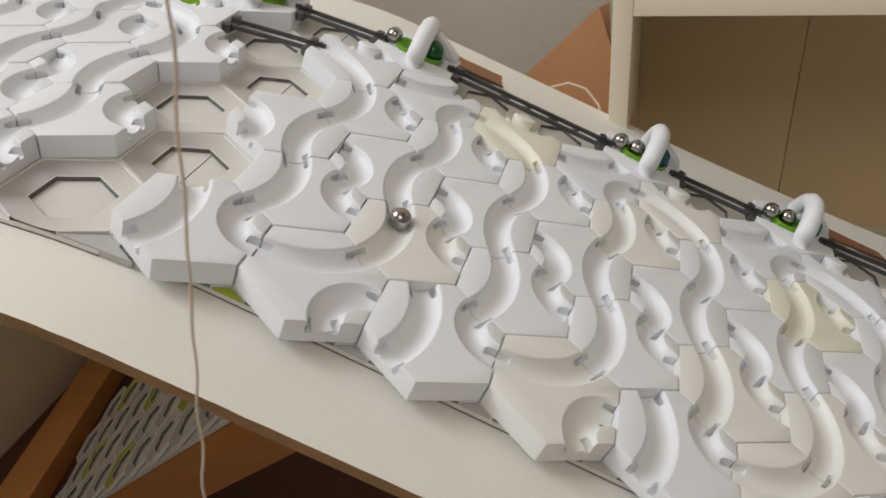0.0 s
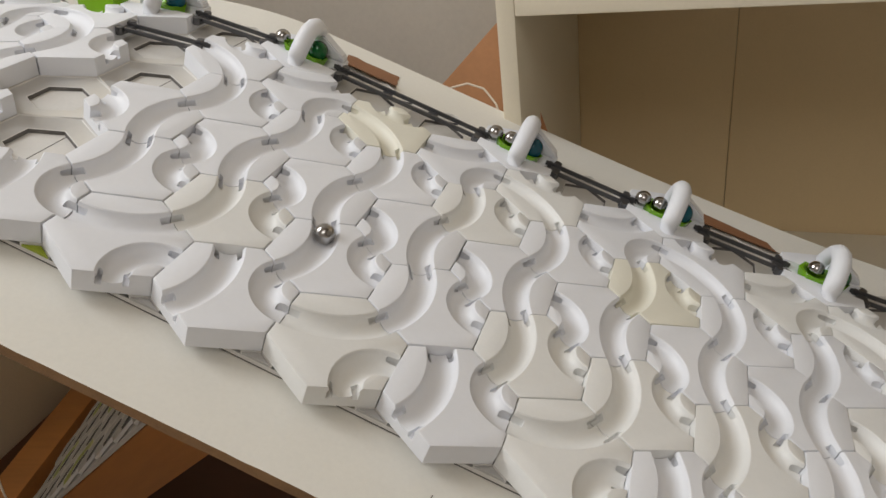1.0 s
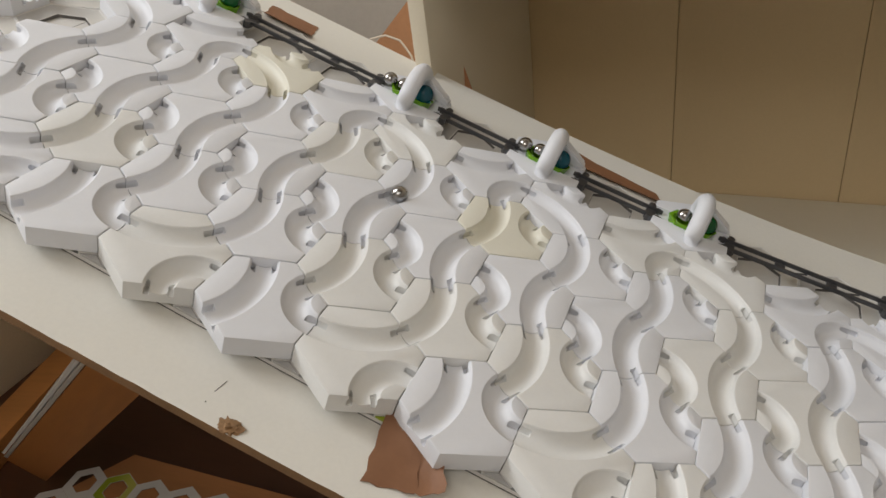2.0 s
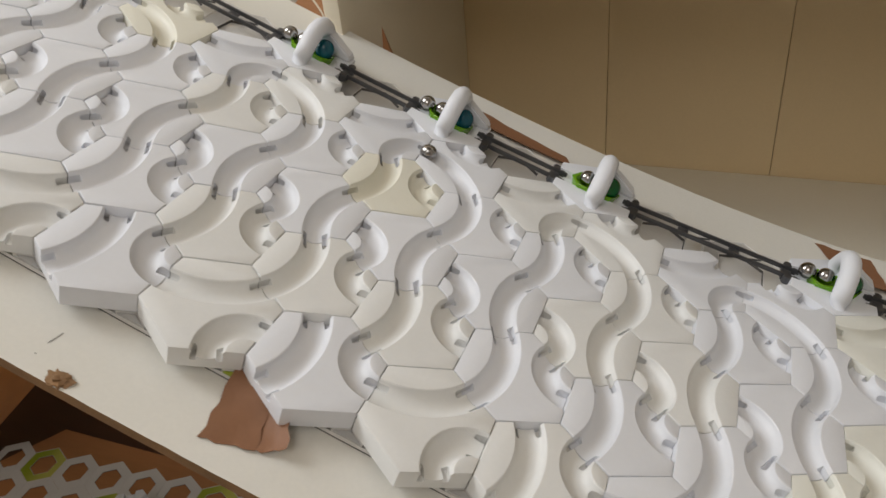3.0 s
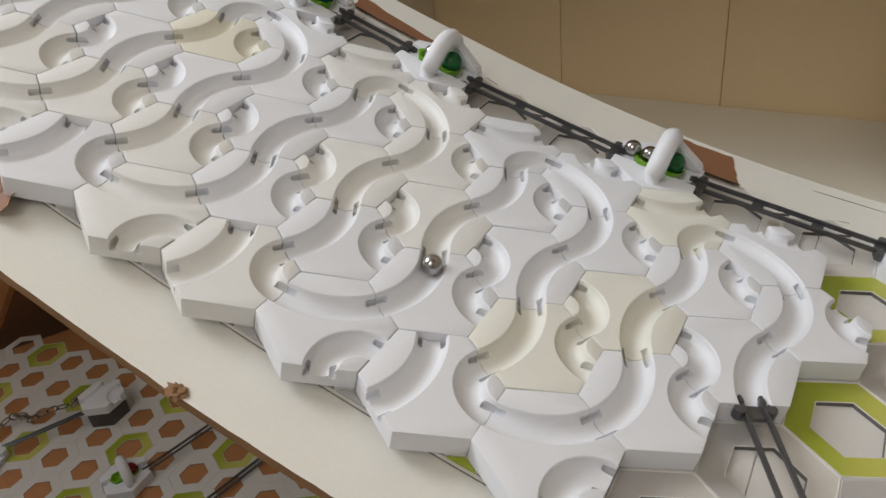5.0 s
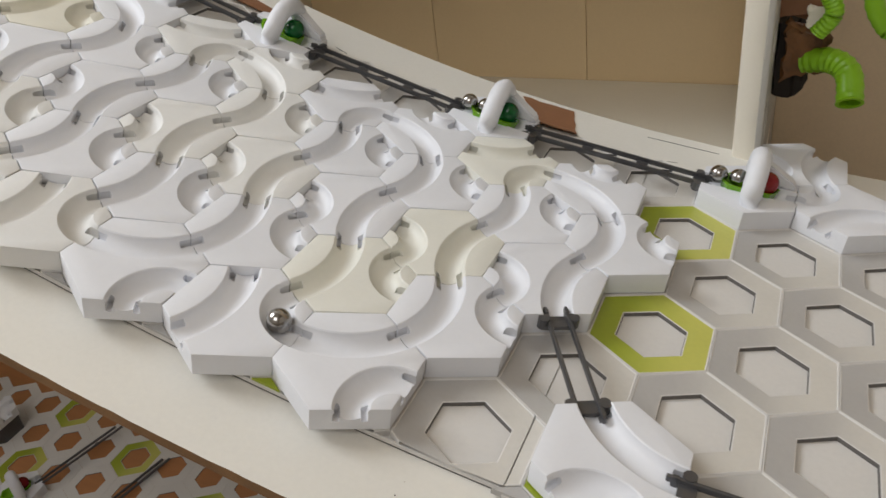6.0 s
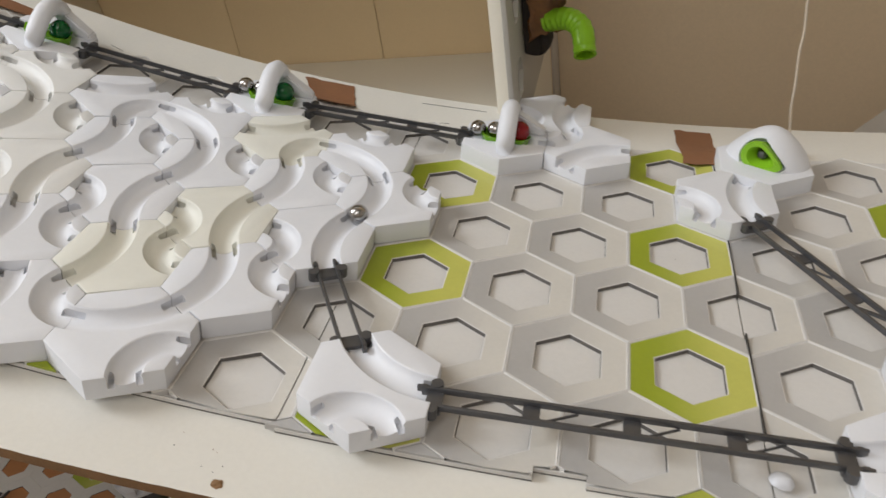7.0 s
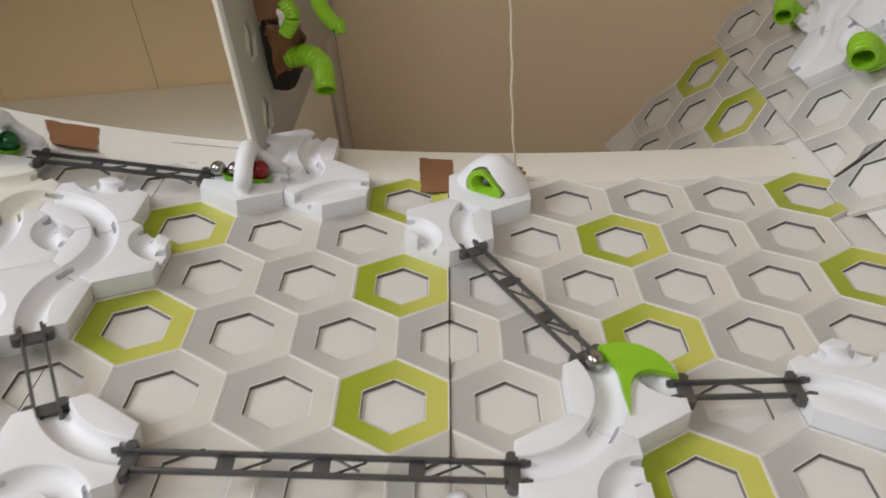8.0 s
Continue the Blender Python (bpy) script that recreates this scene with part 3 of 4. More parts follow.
def deflector():
    def side(*pts):
        """Rounds a run of points, keeping its two ends."""
        pts = [np.array(q) for q in pts]
        for _ in range(3):
            out = [pts[0]]
            for a, b in zip(pts, pts[1:]):
                out += [a * 0.75 + b * 0.25, a * 0.25 + b * 0.75]
            pts = out + [pts[-1]]
        return [tuple(q) for q in pts]

    ring = side((-0.17, 0.45), (0.03, 0.50), (0.22, 0.46), (0.40, 0.32), (0.48, 0.08))[:-1] + side((0.48, 0.08), (0.26, 0.17), (0.06, 0.10), (-0.02, -0.33))[:-1] + side((-0.02, -0.33), (-0.04, -0.05), (-0.03, 0.20), (-0.17, 0.45))[:-1]
    bm = bmesh.new()
    lo = [bm.verts.new((x * P, y * P, (H + 0.001) * P)) for x, y in ring]
    hi = [bm.verts.new((x * 0.97 * P, y * 0.97 * P, (H + 0.035 + 0.075 * max(0, y + 0.3)) * P)) for x, y in ring]
    n = len(ring)
    for k in range(n):
        bm.faces.new((lo[k], lo[(k + 1) % n], hi[(k + 1) % n], hi[k]))
    bm.faces.new(lo[::-1]), bm.faces.new(hi)
    ob = part("deflector", bm, LIME, sharp=30)
    ob.matrix_world = seat(2, 0)
    tagged(ob, "bright lime green curved deflector plate on a track tile", "deflector")


deflector()

bm = box(0.66 * P, 0.26 * P, 0.40 * P, (0, 0, 0.20 * P), 0.01 * P)
for k in range(4):
    box(0.10 * P, 0.26 * P, 0.10 * P, ((-0.26 + 0.17 * k) * P, 0, 0.445 * P), 0.01 * P, bm)
lime_block = part("lime_block", bm, LIME)
lime_block.matrix_world = seat(-17.9, 3.36, 0.004, -8)
tagged(lime_block, "bright lime green toothed block standing behind the tiles", "block")

bm = ball_mesh(0.075 * P, seg=14)
for v in bm.verts:
    v.co = Vector((v.co.x * 1.2, v.co.y, max(0.0, v.co.z) * 0.7)) * (1 + 0.25 * noise.noise(v.co * 300))
nub = part("plastic_scrap", bm, WHITE)
nub.matrix_world = seat(0.56, -0.98, -0.025)
tagged(nub, "small white plastic scrap lying on the base plate", "scrap")

# ---- tape, string and marks on the board ----
def tape(corners, n=-0.086, curl=0.0, label="square of brown packing tape stuck to the white board"):
    bm = bmesh.new()
    us = 6
    a, b, c, d = [np.array(q, float) for q in corners]
    grid = []
    for i in range(us + 1):
        line = []
        for k in range(us + 1):
            x, y = i / us, k / us
            q = (a * (1 - x) + b * x) * (1 - y) + (d * (1 - x) + c * x) * y
            lift = curl * x * x + 0.008 * math.sin(9 * x + 7 * y)
            v = q[1] + 0.012 * math.sin(13 * x)
            base = n + 0.075 * min(1, max(0, (v + 1.42) / 0.14)) if v < 0 else n + 0.096 * min(1, max(0, (4.22 - v) / 0.14))
            line.append((q[0] + 0.012 * math.sin(17 * y), v, base + max(0, lift)))
        grid.append(line)
    top = [[bm.verts.new(spot(q[0], q[1], q[2] + 0.006)) for q in l] for l in grid]
    low = [[bm.verts.new(spot(q[0], q[1], q[2])) for q in l] for l in grid]
    for i in range(us):
        for k in range(us):
            bm.faces.new((top[i][k], top[i + 1][k], top[i + 1][k + 1], top[i][k + 1]))
            bm.faces.new((low[i][k], low[i][k + 1], low[i + 1][k + 1], low[i + 1][k]))
    for k in range(us):
        for i in (0, us):
            bm.faces.new((top[i][k], top[i][k + 1], low[i][k + 1], low[i][k]))
            bm.faces.new((top[k][i], top[k + 1][i], low[k + 1][i], low[k][i]))
    return tagged(part("tape", bm, CARD), label, "tape", "pieces of brown tape")


tape(((-5.04, 4.83), (-4.32, 4.84), (-4.08, 4.10), (-4.62, 4.10)))
tape(((0.10, 4.74), (0.56, 4.70), (0.60, 3.66), (0.15, 3.62)))
tape(((-14.8, 4.55), (-14.0, 4.55), (-13.9, 4.12), (-14.7, 4.12)))
tape(((-9.9, 4.56), (-8.5, 4.40), (-8.3, 4.14), (-9.8, 4.14)))
tape(((-10.07, -1.10), (-9.70, -1.15), (-9.53, -1.68), (-9.95, -1.80)), curl=0.015, label="torn piece of brown tape at the board's front")
tape(((-9.74, -1.12), (-9.56, -1.16), (-9.32, -1.60), (-9.56, -1.69)), n=-0.079, curl=0.11, label="curled strip of brown tape at the board's front")


def string(points, radius, label, mat=STRING):
    pts = []
    for a, b in zip(points, points[1:]):
        for k in range(8):
            q = Vector(a).lerp(Vector(b), k / 8)
            pts.append(q + Vector((math.sin(q.z * 160) * 0.0006, math.cos(q.z * 130) * 0.0006, 0)))
    pts.append(Vector(points[-1]))
    return tagged(part("string", tube(pts, radius, 7), mat, sharp=180), label, "string", "strings")


string([(-0.802, -0.15, 0.56), (-0.818, -0.15, 0.454), (-0.834, -0.151, 0.381), (-0.850, -0.15, 0.317), (-0.864, -0.15, 0.256), (-0.885, -0.15, 0.17), (-0.90, -0.15, 0.05)], 0.00055, "thin pale string hanging before the board's front edge")
string([(0.086, 0.256, 0.0), (0.0855, 0.255, 0.05), (0.0872, 0.254, 0.11), (0.0862, 0.254, 0.18), (0.0885, 0.253, 0.27), (0.09, 0.25, 0.9)], 0.0009, "thin cream string hanging down to the board")
knot = part("string_knot", crumpled(0.011, 0.009, 0.011, (0, 0, 0), 9.0), CARD)
knot.matrix_world = pose(0.0875, 0.258, spot(1.37, 4.1, -0.085).z + 0.005)
tagged(knot, "brown taped knot holding the string's end", "knot")
string([(-0.800, 0.306, 0.246), (-0.788, 0.31, 0.254), (-0.774, 0.315, 0.256), (-0.760, 0.315, 0.251), (-0.748, 0.31, 0.238), (-0.742, 0.308, 0.225)], 0.0010, "loop of thin pinkish cord beside the shelf")


# ---- cardboard pyramid behind the board ----
def card_corner():
    bm = bmesh.new()
    p = [bm.verts.new(q) for q in ((-0.757, 0.40, 0.297), (-0.842, 0.41, 0.215), (-0.700, 0.36, 0.150), (-0.744, 0.37, 0.12), (-0.842, 0.45, 0.10), (-0.74, 0.46, 0.12), (-0.75, 0.44, 0.29))]
    for f in ((0, 1, 3), (0, 3, 2), (1, 4, 3), (0, 6, 1), (6, 5, 4), (6, 4, 1), (0, 2, 5), (0, 5, 6), (2, 3, 4), (2, 4, 5)):
        bm.faces.new([p[k] for k in f])
    return tagged(part("cardboard_wedge", bm, LEATHER, sharp=10), "tan brown cardboard wedge leaning beside the shelf", "cardboard")


card_corner()
# tiny chips at the board's front edge and pencil marks on it
for u, v, r in ((-11.06, -1.94, 0.11), (-7.06, -1.94, 0.10), (-3.31, -1.80, 0.05), (1.56, -1.87, 0.045)):
    bm = bmesh.new()
    bmesh.ops.create_icosphere(bm, subdivisions=3, radius=r * P * 0.8)
    for vert in bm.verts:
        k = 1 + 0.75 * noise.noise(vert.co * 420) + 0.4 * noise.noise(vert.co * 1500)
        vert.co = Vector((vert.co.x * k, vert.co.y * k * 0.8, vert.co.z * 0.30 * k))
    chip = part("edge_chip", bm, FIBRE)
    chip.matrix_world = seat(u, v, -0.085)
    tagged(chip, "torn brown fibre chip in the white board", "chip", "chips in the board")
for u, v, du, dv in ((-11.35, -1.72, 0.02, 0.14), (-3.3, 4.72, 0.9, 0.02), (-1.9, 4.75, 0.6, -0.02), (5.2, 4.55, 0.06, 0.0), (-7.6, 4.2, 0.2, -0.05), (-2.95, 4.2, 0.12, 0.03)):
    bm = tube([spot(u, v, -0.089), spot(u + du, v + dv, -0.089)], 0.00022, 5)
    tagged(part("scratch", bm, SHADE), "thin dark scratch in the white board", "scratch", "scratches in the board")

# crumbs and specks
for k in range(14):
    u, v = (random.uniform(-3.75, -3.3), random.uniform(-1.72, -1.5)) if k < 6 else (random.uniform(-12, 4), random.uniform(-1.85, -1.4)) if k < 8 else (random.uniform(-2, 4.5), random.choice((0.02, 0.9, 1.76)) + random.uniform(-0.12, 0.12))
    crumb = part("crumb", ball_mesh(random.uniform(0.0002, 0.0004), seg=6), random.choice((FIBRE, SHADE)))
    crumb.matrix_world = seat(u, v, -0.087 if k < 8 else -0.062)
    tagged(crumb, "tiny brown crumb lying on the pale surface", "crumb", "crumbs")

# ---- perforated sheet, tape bracket and lime pipes at the shelf's side ----
sheet_bm = box(0.004, 0.460, 0.42, (-0.1205, 0.4840, 0.205), 0.0005)
holes = []
for k, z in enumerate((0.045, 0.108, 0.171, 0.234)):
    h_bm = hexagon(0.0155, -0.02, 0.02)
    bmesh.ops.transform(h_bm, matrix=Matrix.Translation((-0.119, 0.302, z)) @ Matrix.Rotation(radians(90), 4, "Y"), verts=h_bm.verts)
    holes.append(h_bm)
perf = part("perforated_sheet", carve(sheet_bm, holes, [PERF], "perforated_sheet"), None)
tagged(perf, "grey sheet with hexagonal holes fixed to the shelf's side", "sheet")


def pipe_bracket():
    thing = tagged(new("pipe_bracket"), "dark pocket bracket with crumpled brown tape on the shelf's side", "bracket")
    part("pocket", crumpled(0.022, 0.034, 0.050, (-0.107, 0.352, 0.080), 3.0, 0.2), DARK, thing, sharp=20)
    part("tape_flap", crumpled(0.026, 0.006, 0.034, (-0.098, 0.3325, 0.090), 7.0), KRAFT, thing, "crumpled brown tape", sharp=20)
    part("tape_flap", crumpled(0.030, 0.004, 0.030, (-0.103, 0.336, 0.131), 11.0, 0.2), CARD, thing, "brown tape flap", sharp=20)
    part("card_scrap", crumpled(0.014, 0.003, 0.012, (-0.092, 0.330, 0.115), 5.0, 0.3), SHELF_WHITE, thing, "torn white scrap", sharp=20)


KRAFT = material("dark_kraft_tape", (0.20, 0.085, 0.025), 0.4, vary=0.25, grain=300, bump=0.04, blotch=70)
pipe_bracket()


def elbow(points, r, name="lime_pipe", label="bright lime green ribbed plastic pipe elbow"):
    pts, rad = [], []
    vs = [Vector(q) for q in points]
    n = 22
    for i in range(n + 1):
        t = i / n * (len(vs) - 1)
        k = min(int(t), len(vs) - 2)
        p0, p1, p2, p3 = vs[max(k - 1, 0)], vs[k], vs[k + 1], vs[min(k + 2, len(vs) - 1)]
        f = t - k
        pts.append(0.5 * ((2 * p1) + (p2 - p0) * f + (2 * p0 - 5 * p1 + 4 * p2 - p3) * f * f + (3 * p1 - p0 - 3 * p2 + p3) * f ** 3))
        rad.append(r * (1 + 0.045 * math.cos(i * math.pi)))
    bm = tube(pts, rad, 16)
    end = (pts[-1] - pts[-2]).normalized()
    cut = tube([pts[-1] - end * r * 1.6, pts[-1] + end * 0.01], r * 0.78, 14)
    return tagged(part(name, carve(bm, [cut], [LIME], name), None), label, "pipe", "lime pipes")


elbow([(-0.097, 0.335, 0.080), (-0.080, 0.325, 0.084), (-0.068, 0.314, 0.078), (-0.065, 0.298, 0.062)], 0.0090)
elbow([(-0.088, 0.31, 0.135), (-0.083, 0.31, 0.122), (-0.092, 0.312, 0.108)], 0.006)
elbow([(-0.062, 0.31, 0.16), (-0.060, 0.31, 0.130), (-0.050, 0.31, 0.112), (-0.044, 0.312, 0.110)], 0.0062)

# ---- ramp of plates that rises beyond the board's far end ----
def on_plane(origin, along, normal):
    """The frame of a sloping sheet: x along it, z off it."""
    z = Vector(normal).normalized()
    x = (Vector(along) - z * Vector(along).dot(z)).normalized()
    m = Matrix((x, z.cross(x), z)).transposed().to_4x4()
    m.translation = origin
    return m


side_m = on_plane((0.2865, 0.4478, -0.0557), (0.3775, -0.8667, 0.3261), (-0.6751, -0.0166, 0.7376))
SEAM = Vector((0.5, ROW, 0))          # across the joint of the two lower plates
EDGE = Vector((-ROW, 0.5, 0))         # across the ramp's open side


def ramp_slab(pts, label):
    bm = bmesh.new()
    lo = [bm.verts.new((x * P, y * P, -0.165 * P)) for x, y in pts]
    hi = [bm.verts.new((x * P, y * P, -0.074 * P)) for x, y in pts]
    n = len(pts)
    bm.faces.new(lo[::-1]), bm.faces.new(hi)
    for k in range(n):
        bm.faces.new((lo[k], lo[(k + 1) % n], hi[(k + 1) % n], hi[k]))
    ob = part("ramp_plate", bm, PLATE)
    ob.matrix_world = side_m
    return tagged(ob, label, "base plate", kind="structure")


def across(s, e):
    """A point of the ramp by its distances along the two joints' normals."""
    q = SEAM * s + EDGE * e
    return q.x, q.y


ramp = ramp_slab([across(-1.7, 1.37), across(0.996, 1.37), across(0.996, -3.47), across(0.2, -3.47), across(-1.2, -0.9)], "pale card plate with hexagons at the ramp's foot")
ramp_2 = ramp_slab([across(1.0, 1.74), across(5.2, 1.74), across(5.2, -3.47), across(1.0, -3.47)], "pale card plate with hexagons up the sloping ramp")
ramp_3 = ramp_slab([across(1.0, -3.49), across(5.2, -3.49), across(5.2, -8.0), across(1.0, -8.0)], "pale card plate with hexagons at the ramp's far side")
a, b = Vector((*across(1.0, -3.48), 0)) * P, Vector((*across(3.2, -3.48), 0)) * P
seam = part("joint_gap", box((b - a).length, 0.035 * P, 0.075 * P, ((b - a).length / 2, 0, -0.034 * P)), SHADE, ramp_2)
seam.matrix_local = Matrix.Translation(a) @ Matrix.Rotation(math.atan2(b.y - a.y, b.x - a.x), 4, "Z")
SOCKET_PALE = socket_mesh(PLATE_GREY, "socket")
SOCKET_LIME = SOCKETS[(1, 0)]


def ramp_socket(owner, x, y, lime=False, cuts=()):
    me = SOCKET_LIME if lime else SOCKET_PALE
    for normal, off in cuts:
        if abs(normal.x * x + normal.y * y - off) < 0.57:
            bm = bmesh.new()
            bm.from_mesh(me)
            side = 1 if normal.x * x + normal.y * y <= off + 0.01 else -1
            bmesh.ops.bisect_plane(bm, geom=bm.verts[:] + bm.edges[:] + bm.faces[:], plane_co=normal * ((off - normal.x * x - normal.y * y) * P), plane_no=normal * side, clear_outer=True)
            me = to_mesh("socket", bm, [PLATE, PLATE_LIME if lime else PLATE_GREY, PLATE_SHADE], 12)
    ob = new("socket", me)
    ob.parent = owner
    ob.matrix_local = Matrix.Translation((x * P, y * P, 0))


for j in range(-2, 3):
    for k in range(-4, 6):
        x, y = k - 0.5 * j, j * ROW
        s, e = 0.5 * x + ROW * y, 0.5 * y - ROW * x
        if -1.2 < s < 1.05 and -2.0 < e < 1.0 and s > -1.1 - 0.8 * (e + 0.9):
            ramp_socket(ramp, x, y, (k, j) in ((1, 0), (0, 1)), ((SEAM, 0.997),))
for j in range(-7, 7):
    for k in range(-8, 9):
        x, y = 2.65 + k - 0.5 * j, 0.21 + j * ROW
        s, e = 0.5 * x + ROW * y, 0.5 * y - ROW * x
        if 0.95 < s < 4.9 and -3.5 < e < 1.4:
            side = -1 if abs(s - 1) < 0.1 else 1
            ramp_socket(ramp_2, x, y, (k, j) in ((1, 2), (-2, 3)), ((SEAM * side, 0.999 * side), (EDGE * -1, 3.475)))
        x, y = x - 0.13, y - 0.13
        s, e = 0.5 * x + ROW * y, 0.5 * y - ROW * x
        if 1.3 < s < 4.7 and -7.4 < e < -3.6:
            ramp_socket(ramp_3, x, y, False, ((EDGE, -3.485),))


def side_tile(x, y, turn, n=0.0):
    ob = new("track_tile", TILE)
    ob.matrix_world = side_m @ pose(x * P, y * P, n * P, 0, 0, turn)
    return tagged(ob, "white plastic hexagon track tile on the sloping ramp", "track tile", "hexagon track tiles")


side_tile(2.15, 1.076, 180)
side_tile(1.65, 1.942, 0)
side_tile(2.65, 1.942, 120)
up = side_m.to_3x3() @ Vector((0, 0, 1))
down = side_m.to_3x3() @ Vector((0.6, -0.8, 0))
for x, y, r in ((3.0, 0.95, 0.011), (1.0, 1.85, 0.009)):
    q = side_m @ Vector((x * P, y * P, 0.001))
    elbow([q, q + up * 0.016, q + up * 0.027 + down * 0.008, q + up * 0.028 + down * 0.026], r)

# ---- below the board ----
LOW = FLOOR_Z + 0.03
low_m = Matrix.Translation((-1.018, 0.127, LOW + 0.001)) @ Matrix.Rotation(radians(3.2), 4, "Z")
SOCKET_THIN, SOCKET_THIN_LIME = socket_mesh(PLATE, "floor_socket"), socket_mesh(PLATE_LIME, "floor_socket")
for me in (SOCKET_THIN, SOCKET_THIN_LIME):
    me.transform(Matrix.Diagonal((1, 1, 0.3, 1)))
PANEL = material("tan_wood_panel", (0.46, 0.20, 0.075), 0.6, vary=0.12, grain=90, bump=0.03, blotch=8, stretch=(0.2, 1, 1))
low = part("floor_plate", box(18 * P, 0.008, 0.0012, (3 * P, -3.9 * P, -0.0008), 0.0003), PLATE)
low.matrix_world = low_m
tagged(low, "pale base plates with open hexagon holes lying below", "base plate", kind="structure")
for row in range(-4, 8):
    for c in range(-13, 14):
        u = c + (0.5 if row % 2 else 0)
        if row > 2 or u < -7.7 + 0.58 * row or u > 12.7:
            continue
        s_ob = new("socket", SOCKET_THIN_LIME if lime_at(u, row) else SOCKET_THIN)
        s_ob.parent = low
        s_ob.matrix_local = Matrix.Translation((u * P, row * ROW * P, 0))
tagged(slab("low_panel", -0.13, 0.9, -0.32, 0.29, LOW - 0.030, LOW - 0.0006, BOARD), "pale board lying beside the lower plates", "panel", kind="structure")
table_bm = bmesh.new()
outline = ((-1.74, -0.32), (-0.131, -0.32), (-0.131, 0.29), (-1.36, 0.29))
lo, hi = ([table_bm.verts.new((x, y, z)) for x, y in outline] for z in (LOW - 0.030, LOW - 0.0006))
table_bm.faces.new(lo[::-1]), table_bm.faces.new(hi)
for k in range(4):
    table_bm.faces.new((lo[k], lo[(k + 1) % 4], hi[(k + 1) % 4], hi[k]))
tagged(part("low_table", table_bm, PANEL), "tan wooden panel under the lower plates", "panel", kind="structure")


def low_spot(u, row, n=0.0, turn=0.0):
    return low_m @ pose(u * P, row * ROW * P, n * P, 0, 0, turn)


riser = part("height_spacer", hexagon(0.45 * P, 0, 0.42 * P, 0.02 * P), RAIL)
riser.matrix_world = low_spot(-1.4, 0.8)
tagged(riser, "dark grey hexagonal riser under a tile", "spacer")
riser = part("height_spacer", hexagon(0.45 * P, 0, 0.42 * P, 0.02 * P), RAIL)
riser.matrix_world = low_spot(6.5, 1.35)
tagged(riser, "dark grey hexagonal riser under a tile", "spacer")
riser = part("height_spacer", hexagon(0.45 * P, 0, 0.3 * P, 0.02 * P), RAIL)
riser.matrix_world = low_spot(11.4, 1.5)
tagged(riser, "dark grey hexagonal riser standing on the lower plates", "spacer")
for u, row, n, turn in ((-1.4, 0.8, 0.42, 180), (6.5, 1.35, 0.42, 60)):
    ob = new("track_tile", TILE)
    ob.matrix_world = low_spot(u, row, n, turn)
    tagged(ob, "white plastic hexagon track tile on the lower plates", "track tile", "hexagon track tiles")
for u, row, turn, colour in ((-3.0, -1.9, 20, "green"), (0.75, -0.85, 62, "red")):
    low_cannon = new("magnetic_cannon")
    low_cannon.matrix_world = low_spot(u, row, 0.0, turn)
    tagged(low_cannon, "white cannon tile with lime core on the lower plates", "cannon", "magnetic cannons")
    part("base", CANNON_BASE, None, low_cannon)
    part("arch", ARCH, None, low_cannon)
    part("core", INSERT, None, low_cannon, "lime green plastic core")
    gem = new("coloured_ball", GEMS[colour])
    gem.matrix_world = low_spot(u, row, 0.0, turn) @ pose(0.16 * P, 0, (H + 0.1) * P)
    tagged(gem, "glossy %s ball resting inside the cannon" % colour, "ball", "coloured balls")


def chain(stops, count):
    """A steel chain of oval links that lies over the lower plates."""
    thing = tagged(new("chain"), "loose steel link chain lying over the lower plates", "chain")
    stops = [Vector(q) for q in stops]
    for k in range(count):
        t = k / (count - 1) * (len(stops) - 1)
        i = min(int(t), len(stops) - 2)
        way = (stops[i + 1] - stops[i]).normalized()
        c = stops[i].lerp(stops[i + 1], t - i) + Vector((0, 0, 0.004 * math.sin(math.pi * (t - i))))
        ring = [(0.0085 * math.cos(x), 0.005 * math.sin(x), 0) for x in np.linspace(0, 2 * math.pi, 15)[:-1]]
        link = part("link", tube(ring, 0.0014, 6, closed=True), STEEL, thing)
        link.matrix_local = Matrix.Translation(c) @ way.to_track_quat("X", "Z").to_matrix().to_4x4() @ Matrix.Rotation(radians(90 * (k % 2) + 20), 4, "X")


chain([low_spot(-3.5, -1.5, 0.12).translation, low_spot(-3.5, -0.45, 0.15).translation, low_spot(-2.95, -0.3, 0.15).translation, low_spot(-2.3, 0.52, 0.2).translation, low_spot(-1.9, 0.6, 0.5).translation], 17)
chain([low_spot(6.75, 2.1, 0.14).translation, low_spot(7.6, 2.15, 0.14).translation, low_spot(8.6, 1.95, 0.14).translation], 15)


def low_bar(a, b):
    bm = tube([a, b], 0.0018, 8)
    tube([a + Vector((0.009, 0.004, 0)), b + Vector((0.009, 0.004, 0))], 0.0018, 8, bm)
    return tagged(part("rail", bm, RAIL), "thin grey rail lying over the lower plates", "rail", "rails between tiles")


low_bar(low_spot(-2.8, -1.4, 0.2).translation, low_spot(-1.75, 0.3, 0.3).translation)
low_bar(low_spot(1.0, -0.55, 0.2).translation, low_spot(1.55, 1.6, 0.2).translation)
low_bar(low_spot(2.8, -0.6, 0.06).translation, low_spot(3.2, 1.1, 0.06).translation)

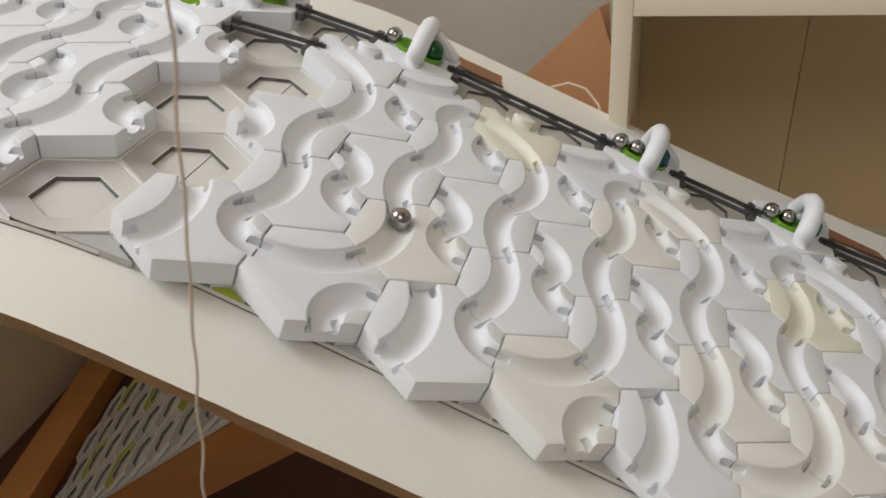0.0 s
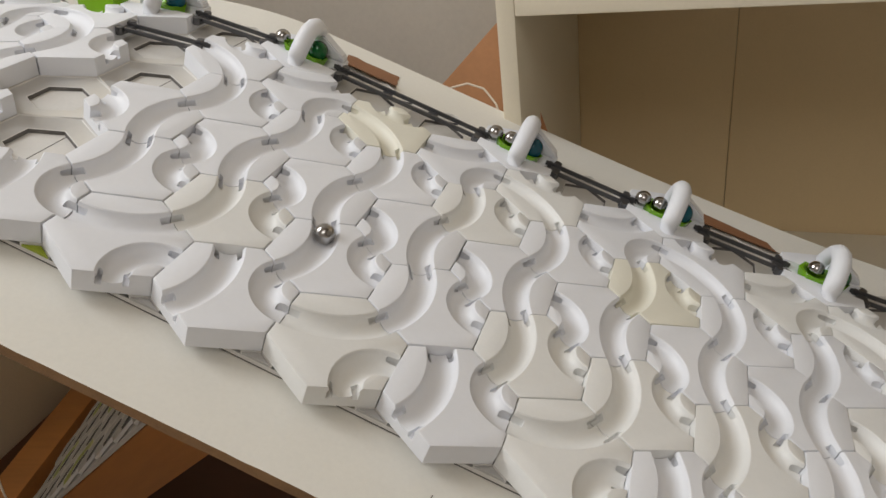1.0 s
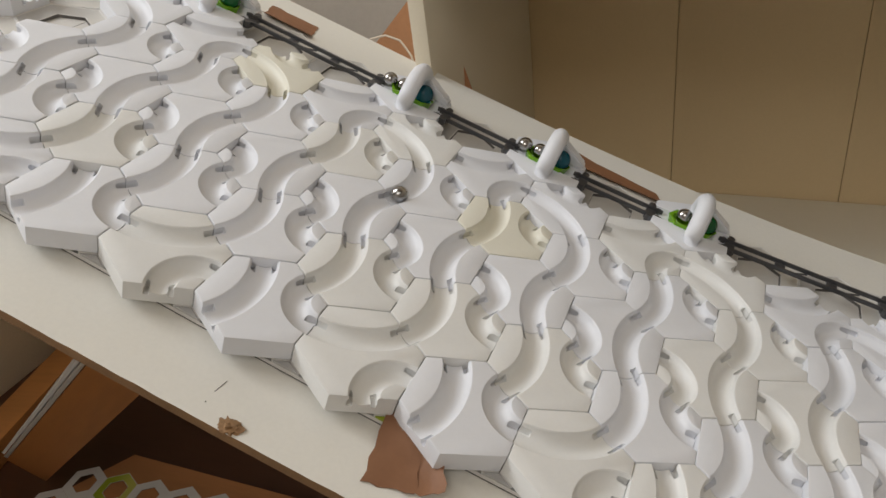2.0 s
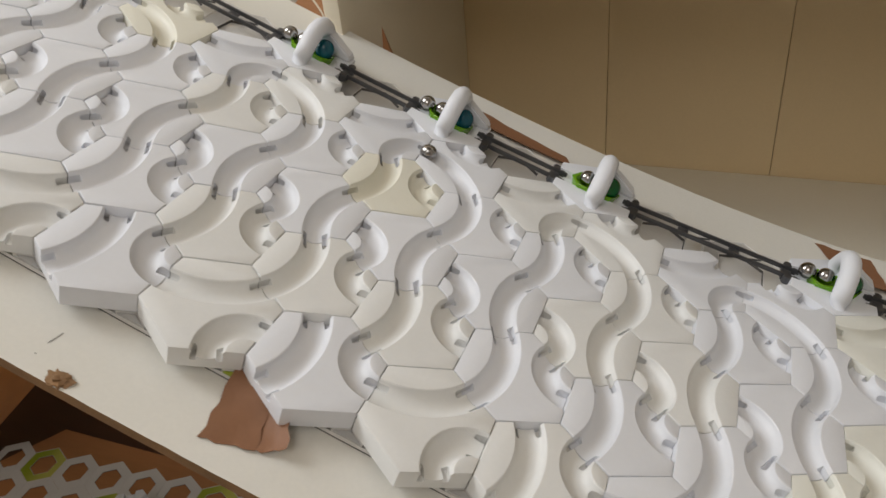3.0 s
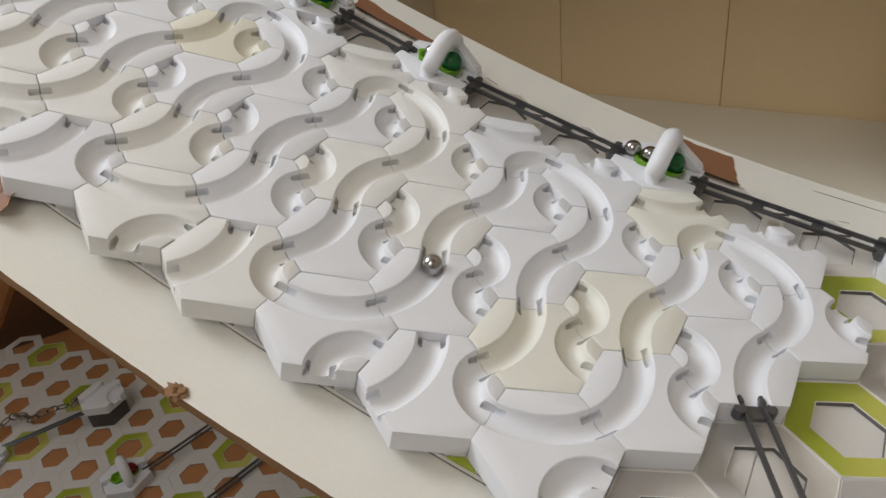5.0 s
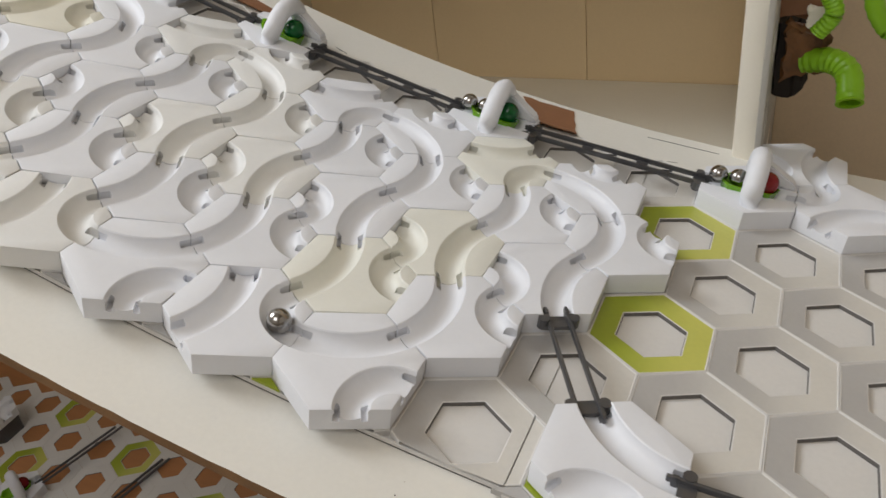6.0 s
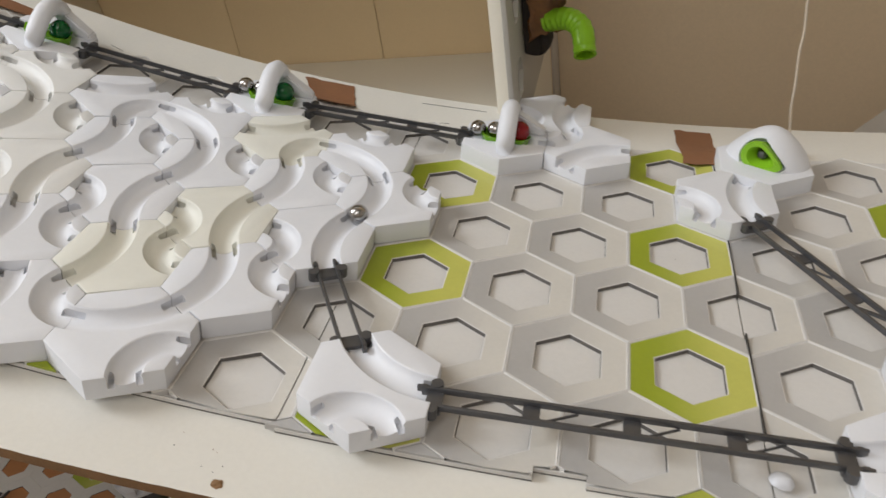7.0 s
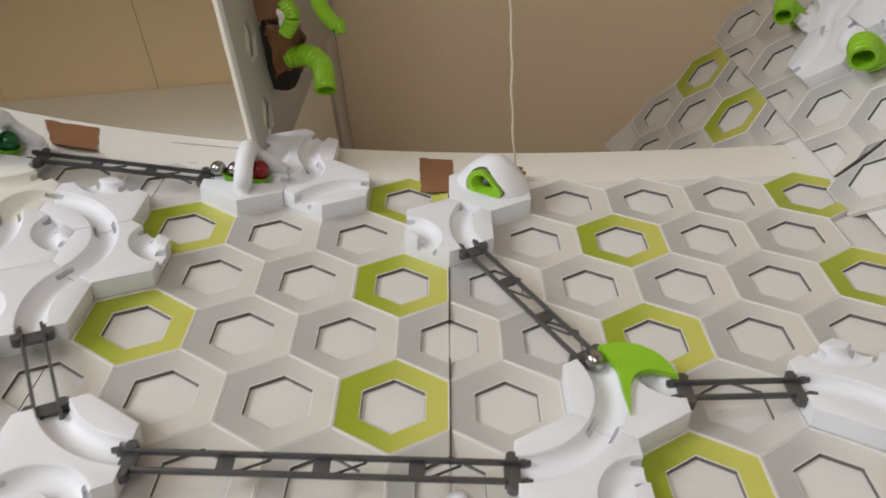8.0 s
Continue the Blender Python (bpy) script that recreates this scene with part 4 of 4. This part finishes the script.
# a second, steeper ramp of plates below the board, on an upright plank
low_ramp_m = on_plane((-1.3, 0.149, -0.2), (0.757, -0.094, 0.646), (-0.65, -0.208, 0.732))
bm = box(11.4 * P, 3.5 * P, 0.006, (1.2 * P, 1.8 * P, -0.009), 0.001)
low_ramp = part("ramp_plate", bm, PLATE)
low_ramp.matrix_world = low_ramp_m
tagged(low_ramp, "pale card plate with hexagons sloping down below the board", "base plate", kind="structure")
for row in range(4):
    for c in range(-4, 7):
        u = c + (0.5 if row % 2 else 0)
        s_ob = new("socket", SOCKETS[(int(lime_at(u, row)), 0)])
        s_ob.parent = low_ramp
        s_ob.matrix_local = Matrix.Translation((u * P, (0.55 + row * ROW) * P, 0))
plank = part("support_plank", box(12.0 * P, 0.020, 0.070, (1.4 * P, 0.012, -0.048), 0.002), WOOD)
plank.matrix_world = low_ramp_m
tagged(plank, "orange pine plank on edge carrying the lower ramp", "plank", "support beams")
beam = part("support_beam", box(0.065, 0.62, 0.045, (0, 0, 0), 0.003), WOOD)
beam.matrix_world = pose(-1.662, 0.31, FLOOR_Z + 0.0225, 0, 0, 10.9)
tagged(beam, "brown pine beam lying on the floor below the board", "beam", "support beams")


def cabinet():
    thing = tagged(new("cabinet"), "plain beige cabinet beyond the ramp, made tall to shade the lower plates", "cabinet")
    # taller than its visible beige side, to block lamp light from the lower plates
    slab("side_panel", -1.800, -1.782, -0.3, 0.62, FLOOR_Z, 1.0, WALL_TAN, thing)
    slab("side_panel", -2.350, -2.332, -0.3, 0.62, FLOOR_Z, 1.0, WALL_TAN, thing)
    slab("top", -2.355, -1.777, -0.305, 0.622, 1.001, 1.019, WALL_TAN, thing)
    slab("front", -2.331, -1.801, -0.3, -0.282, FLOOR_Z, 1.0, WALL_TAN, thing)
    slab("back", -2.331, -1.801, 0.606, 0.62, FLOOR_Z, 1.0, WALL_TAN, thing)


cabinet()


# ---- the rolling ball ----
def groove_line(u, v, turn, kind):
    (cx, cy), r, a0, a1 = arc(kind, turn)
    return [(u + cx + r * math.cos(radians(a)), v + cy + r * math.sin(radians(a))) for a in np.linspace(a0, a1, 9)]


def ball_track():
    seq = []
    for k in range(6):
        c = -14.5 + 2 * k
        seq += [(c, -1, 120, "wide"), (c + 0.5, 0, 180, "wide"), (c, 1, 0, "wide"), (c + 0.5, 2, 180, "wide"), (c, 3, 120, "tight"), (c + 1, 3, 240, "wide"), (c + 1.5, 2, 180, "wide"), (c + 1, 1, 0, "wide")]
        if k < 5:
            seq += [(c + 1.5, 0, 180, "wide"), (c + 1, -1, 180, "tight")]
    seq += [(-2.5, -1, 60, "wide"), (1.5, -1, 120, "wide"), (2, 0, 180, "wide")]
    line = [(-15.0, -ROW)]
    for u, row, turn, kind in seq:
        q = groove_line(u, row * ROW, turn, kind)
        if math.dist(q[0], line[-1]) > math.dist(q[-1], line[-1]):
            q = q[::-1]
        line += q
    return np.array(line)


rolling = new("rolling_ball", to_mesh("rolling_ball", ball_mesh(BALL_R, seg=40), STEEL, 180))
tagged(rolling, "polished steel ball rolling down the groove", "ball", "steel balls")


def motions():
    line = ball_track()
    run = np.concatenate([[0], np.cumsum(np.hypot(*np.diff(line, axis=0).T))])
    when = [0, 0.3, 0.5, 0.8, 1, 1.2, 1.4, 1.5, 1.7, 2.8, 2.9, 3, 3.1, 3.2, 3.4, 3.5, 3.6, 3.8, 4, 4.2, 4.4, 4.5, 4.7, 5.8, 6, 6.2, 6.4, 6.5, 6.6, 6.8, 7, 7.2, 7.4, 7.6, 7.8, 8]
    far = [1.59, 2.97, 3.81, 5.79, 7.12, 8.62, 10.4, 10.96, 12.18, 20.26, 20.74, 21.2, 22.0, 23.06, 24.55, 25.0, 25.64, 27.48, 28.85, 29.96, 31.63, 32.16, 33.4, 40.94, 42.09, 43.62, 44.91, 45.5, 46.0, 46.89, 48.27, 49.26, 50.37, 51.85, 53.67, 55.84]
    rows = []
    for k in range(121):
        t = k / 15
        s = float(np.interp(t, when, far))
        u, v = (float(np.interp(s, run, line[:, i])) for i in (0, 1))
        rows.append((t, Matrix.Translation(spot(u, v, H + LIFT - GROOVE + 0.1))))
    walk(rolling, rows)


motions()
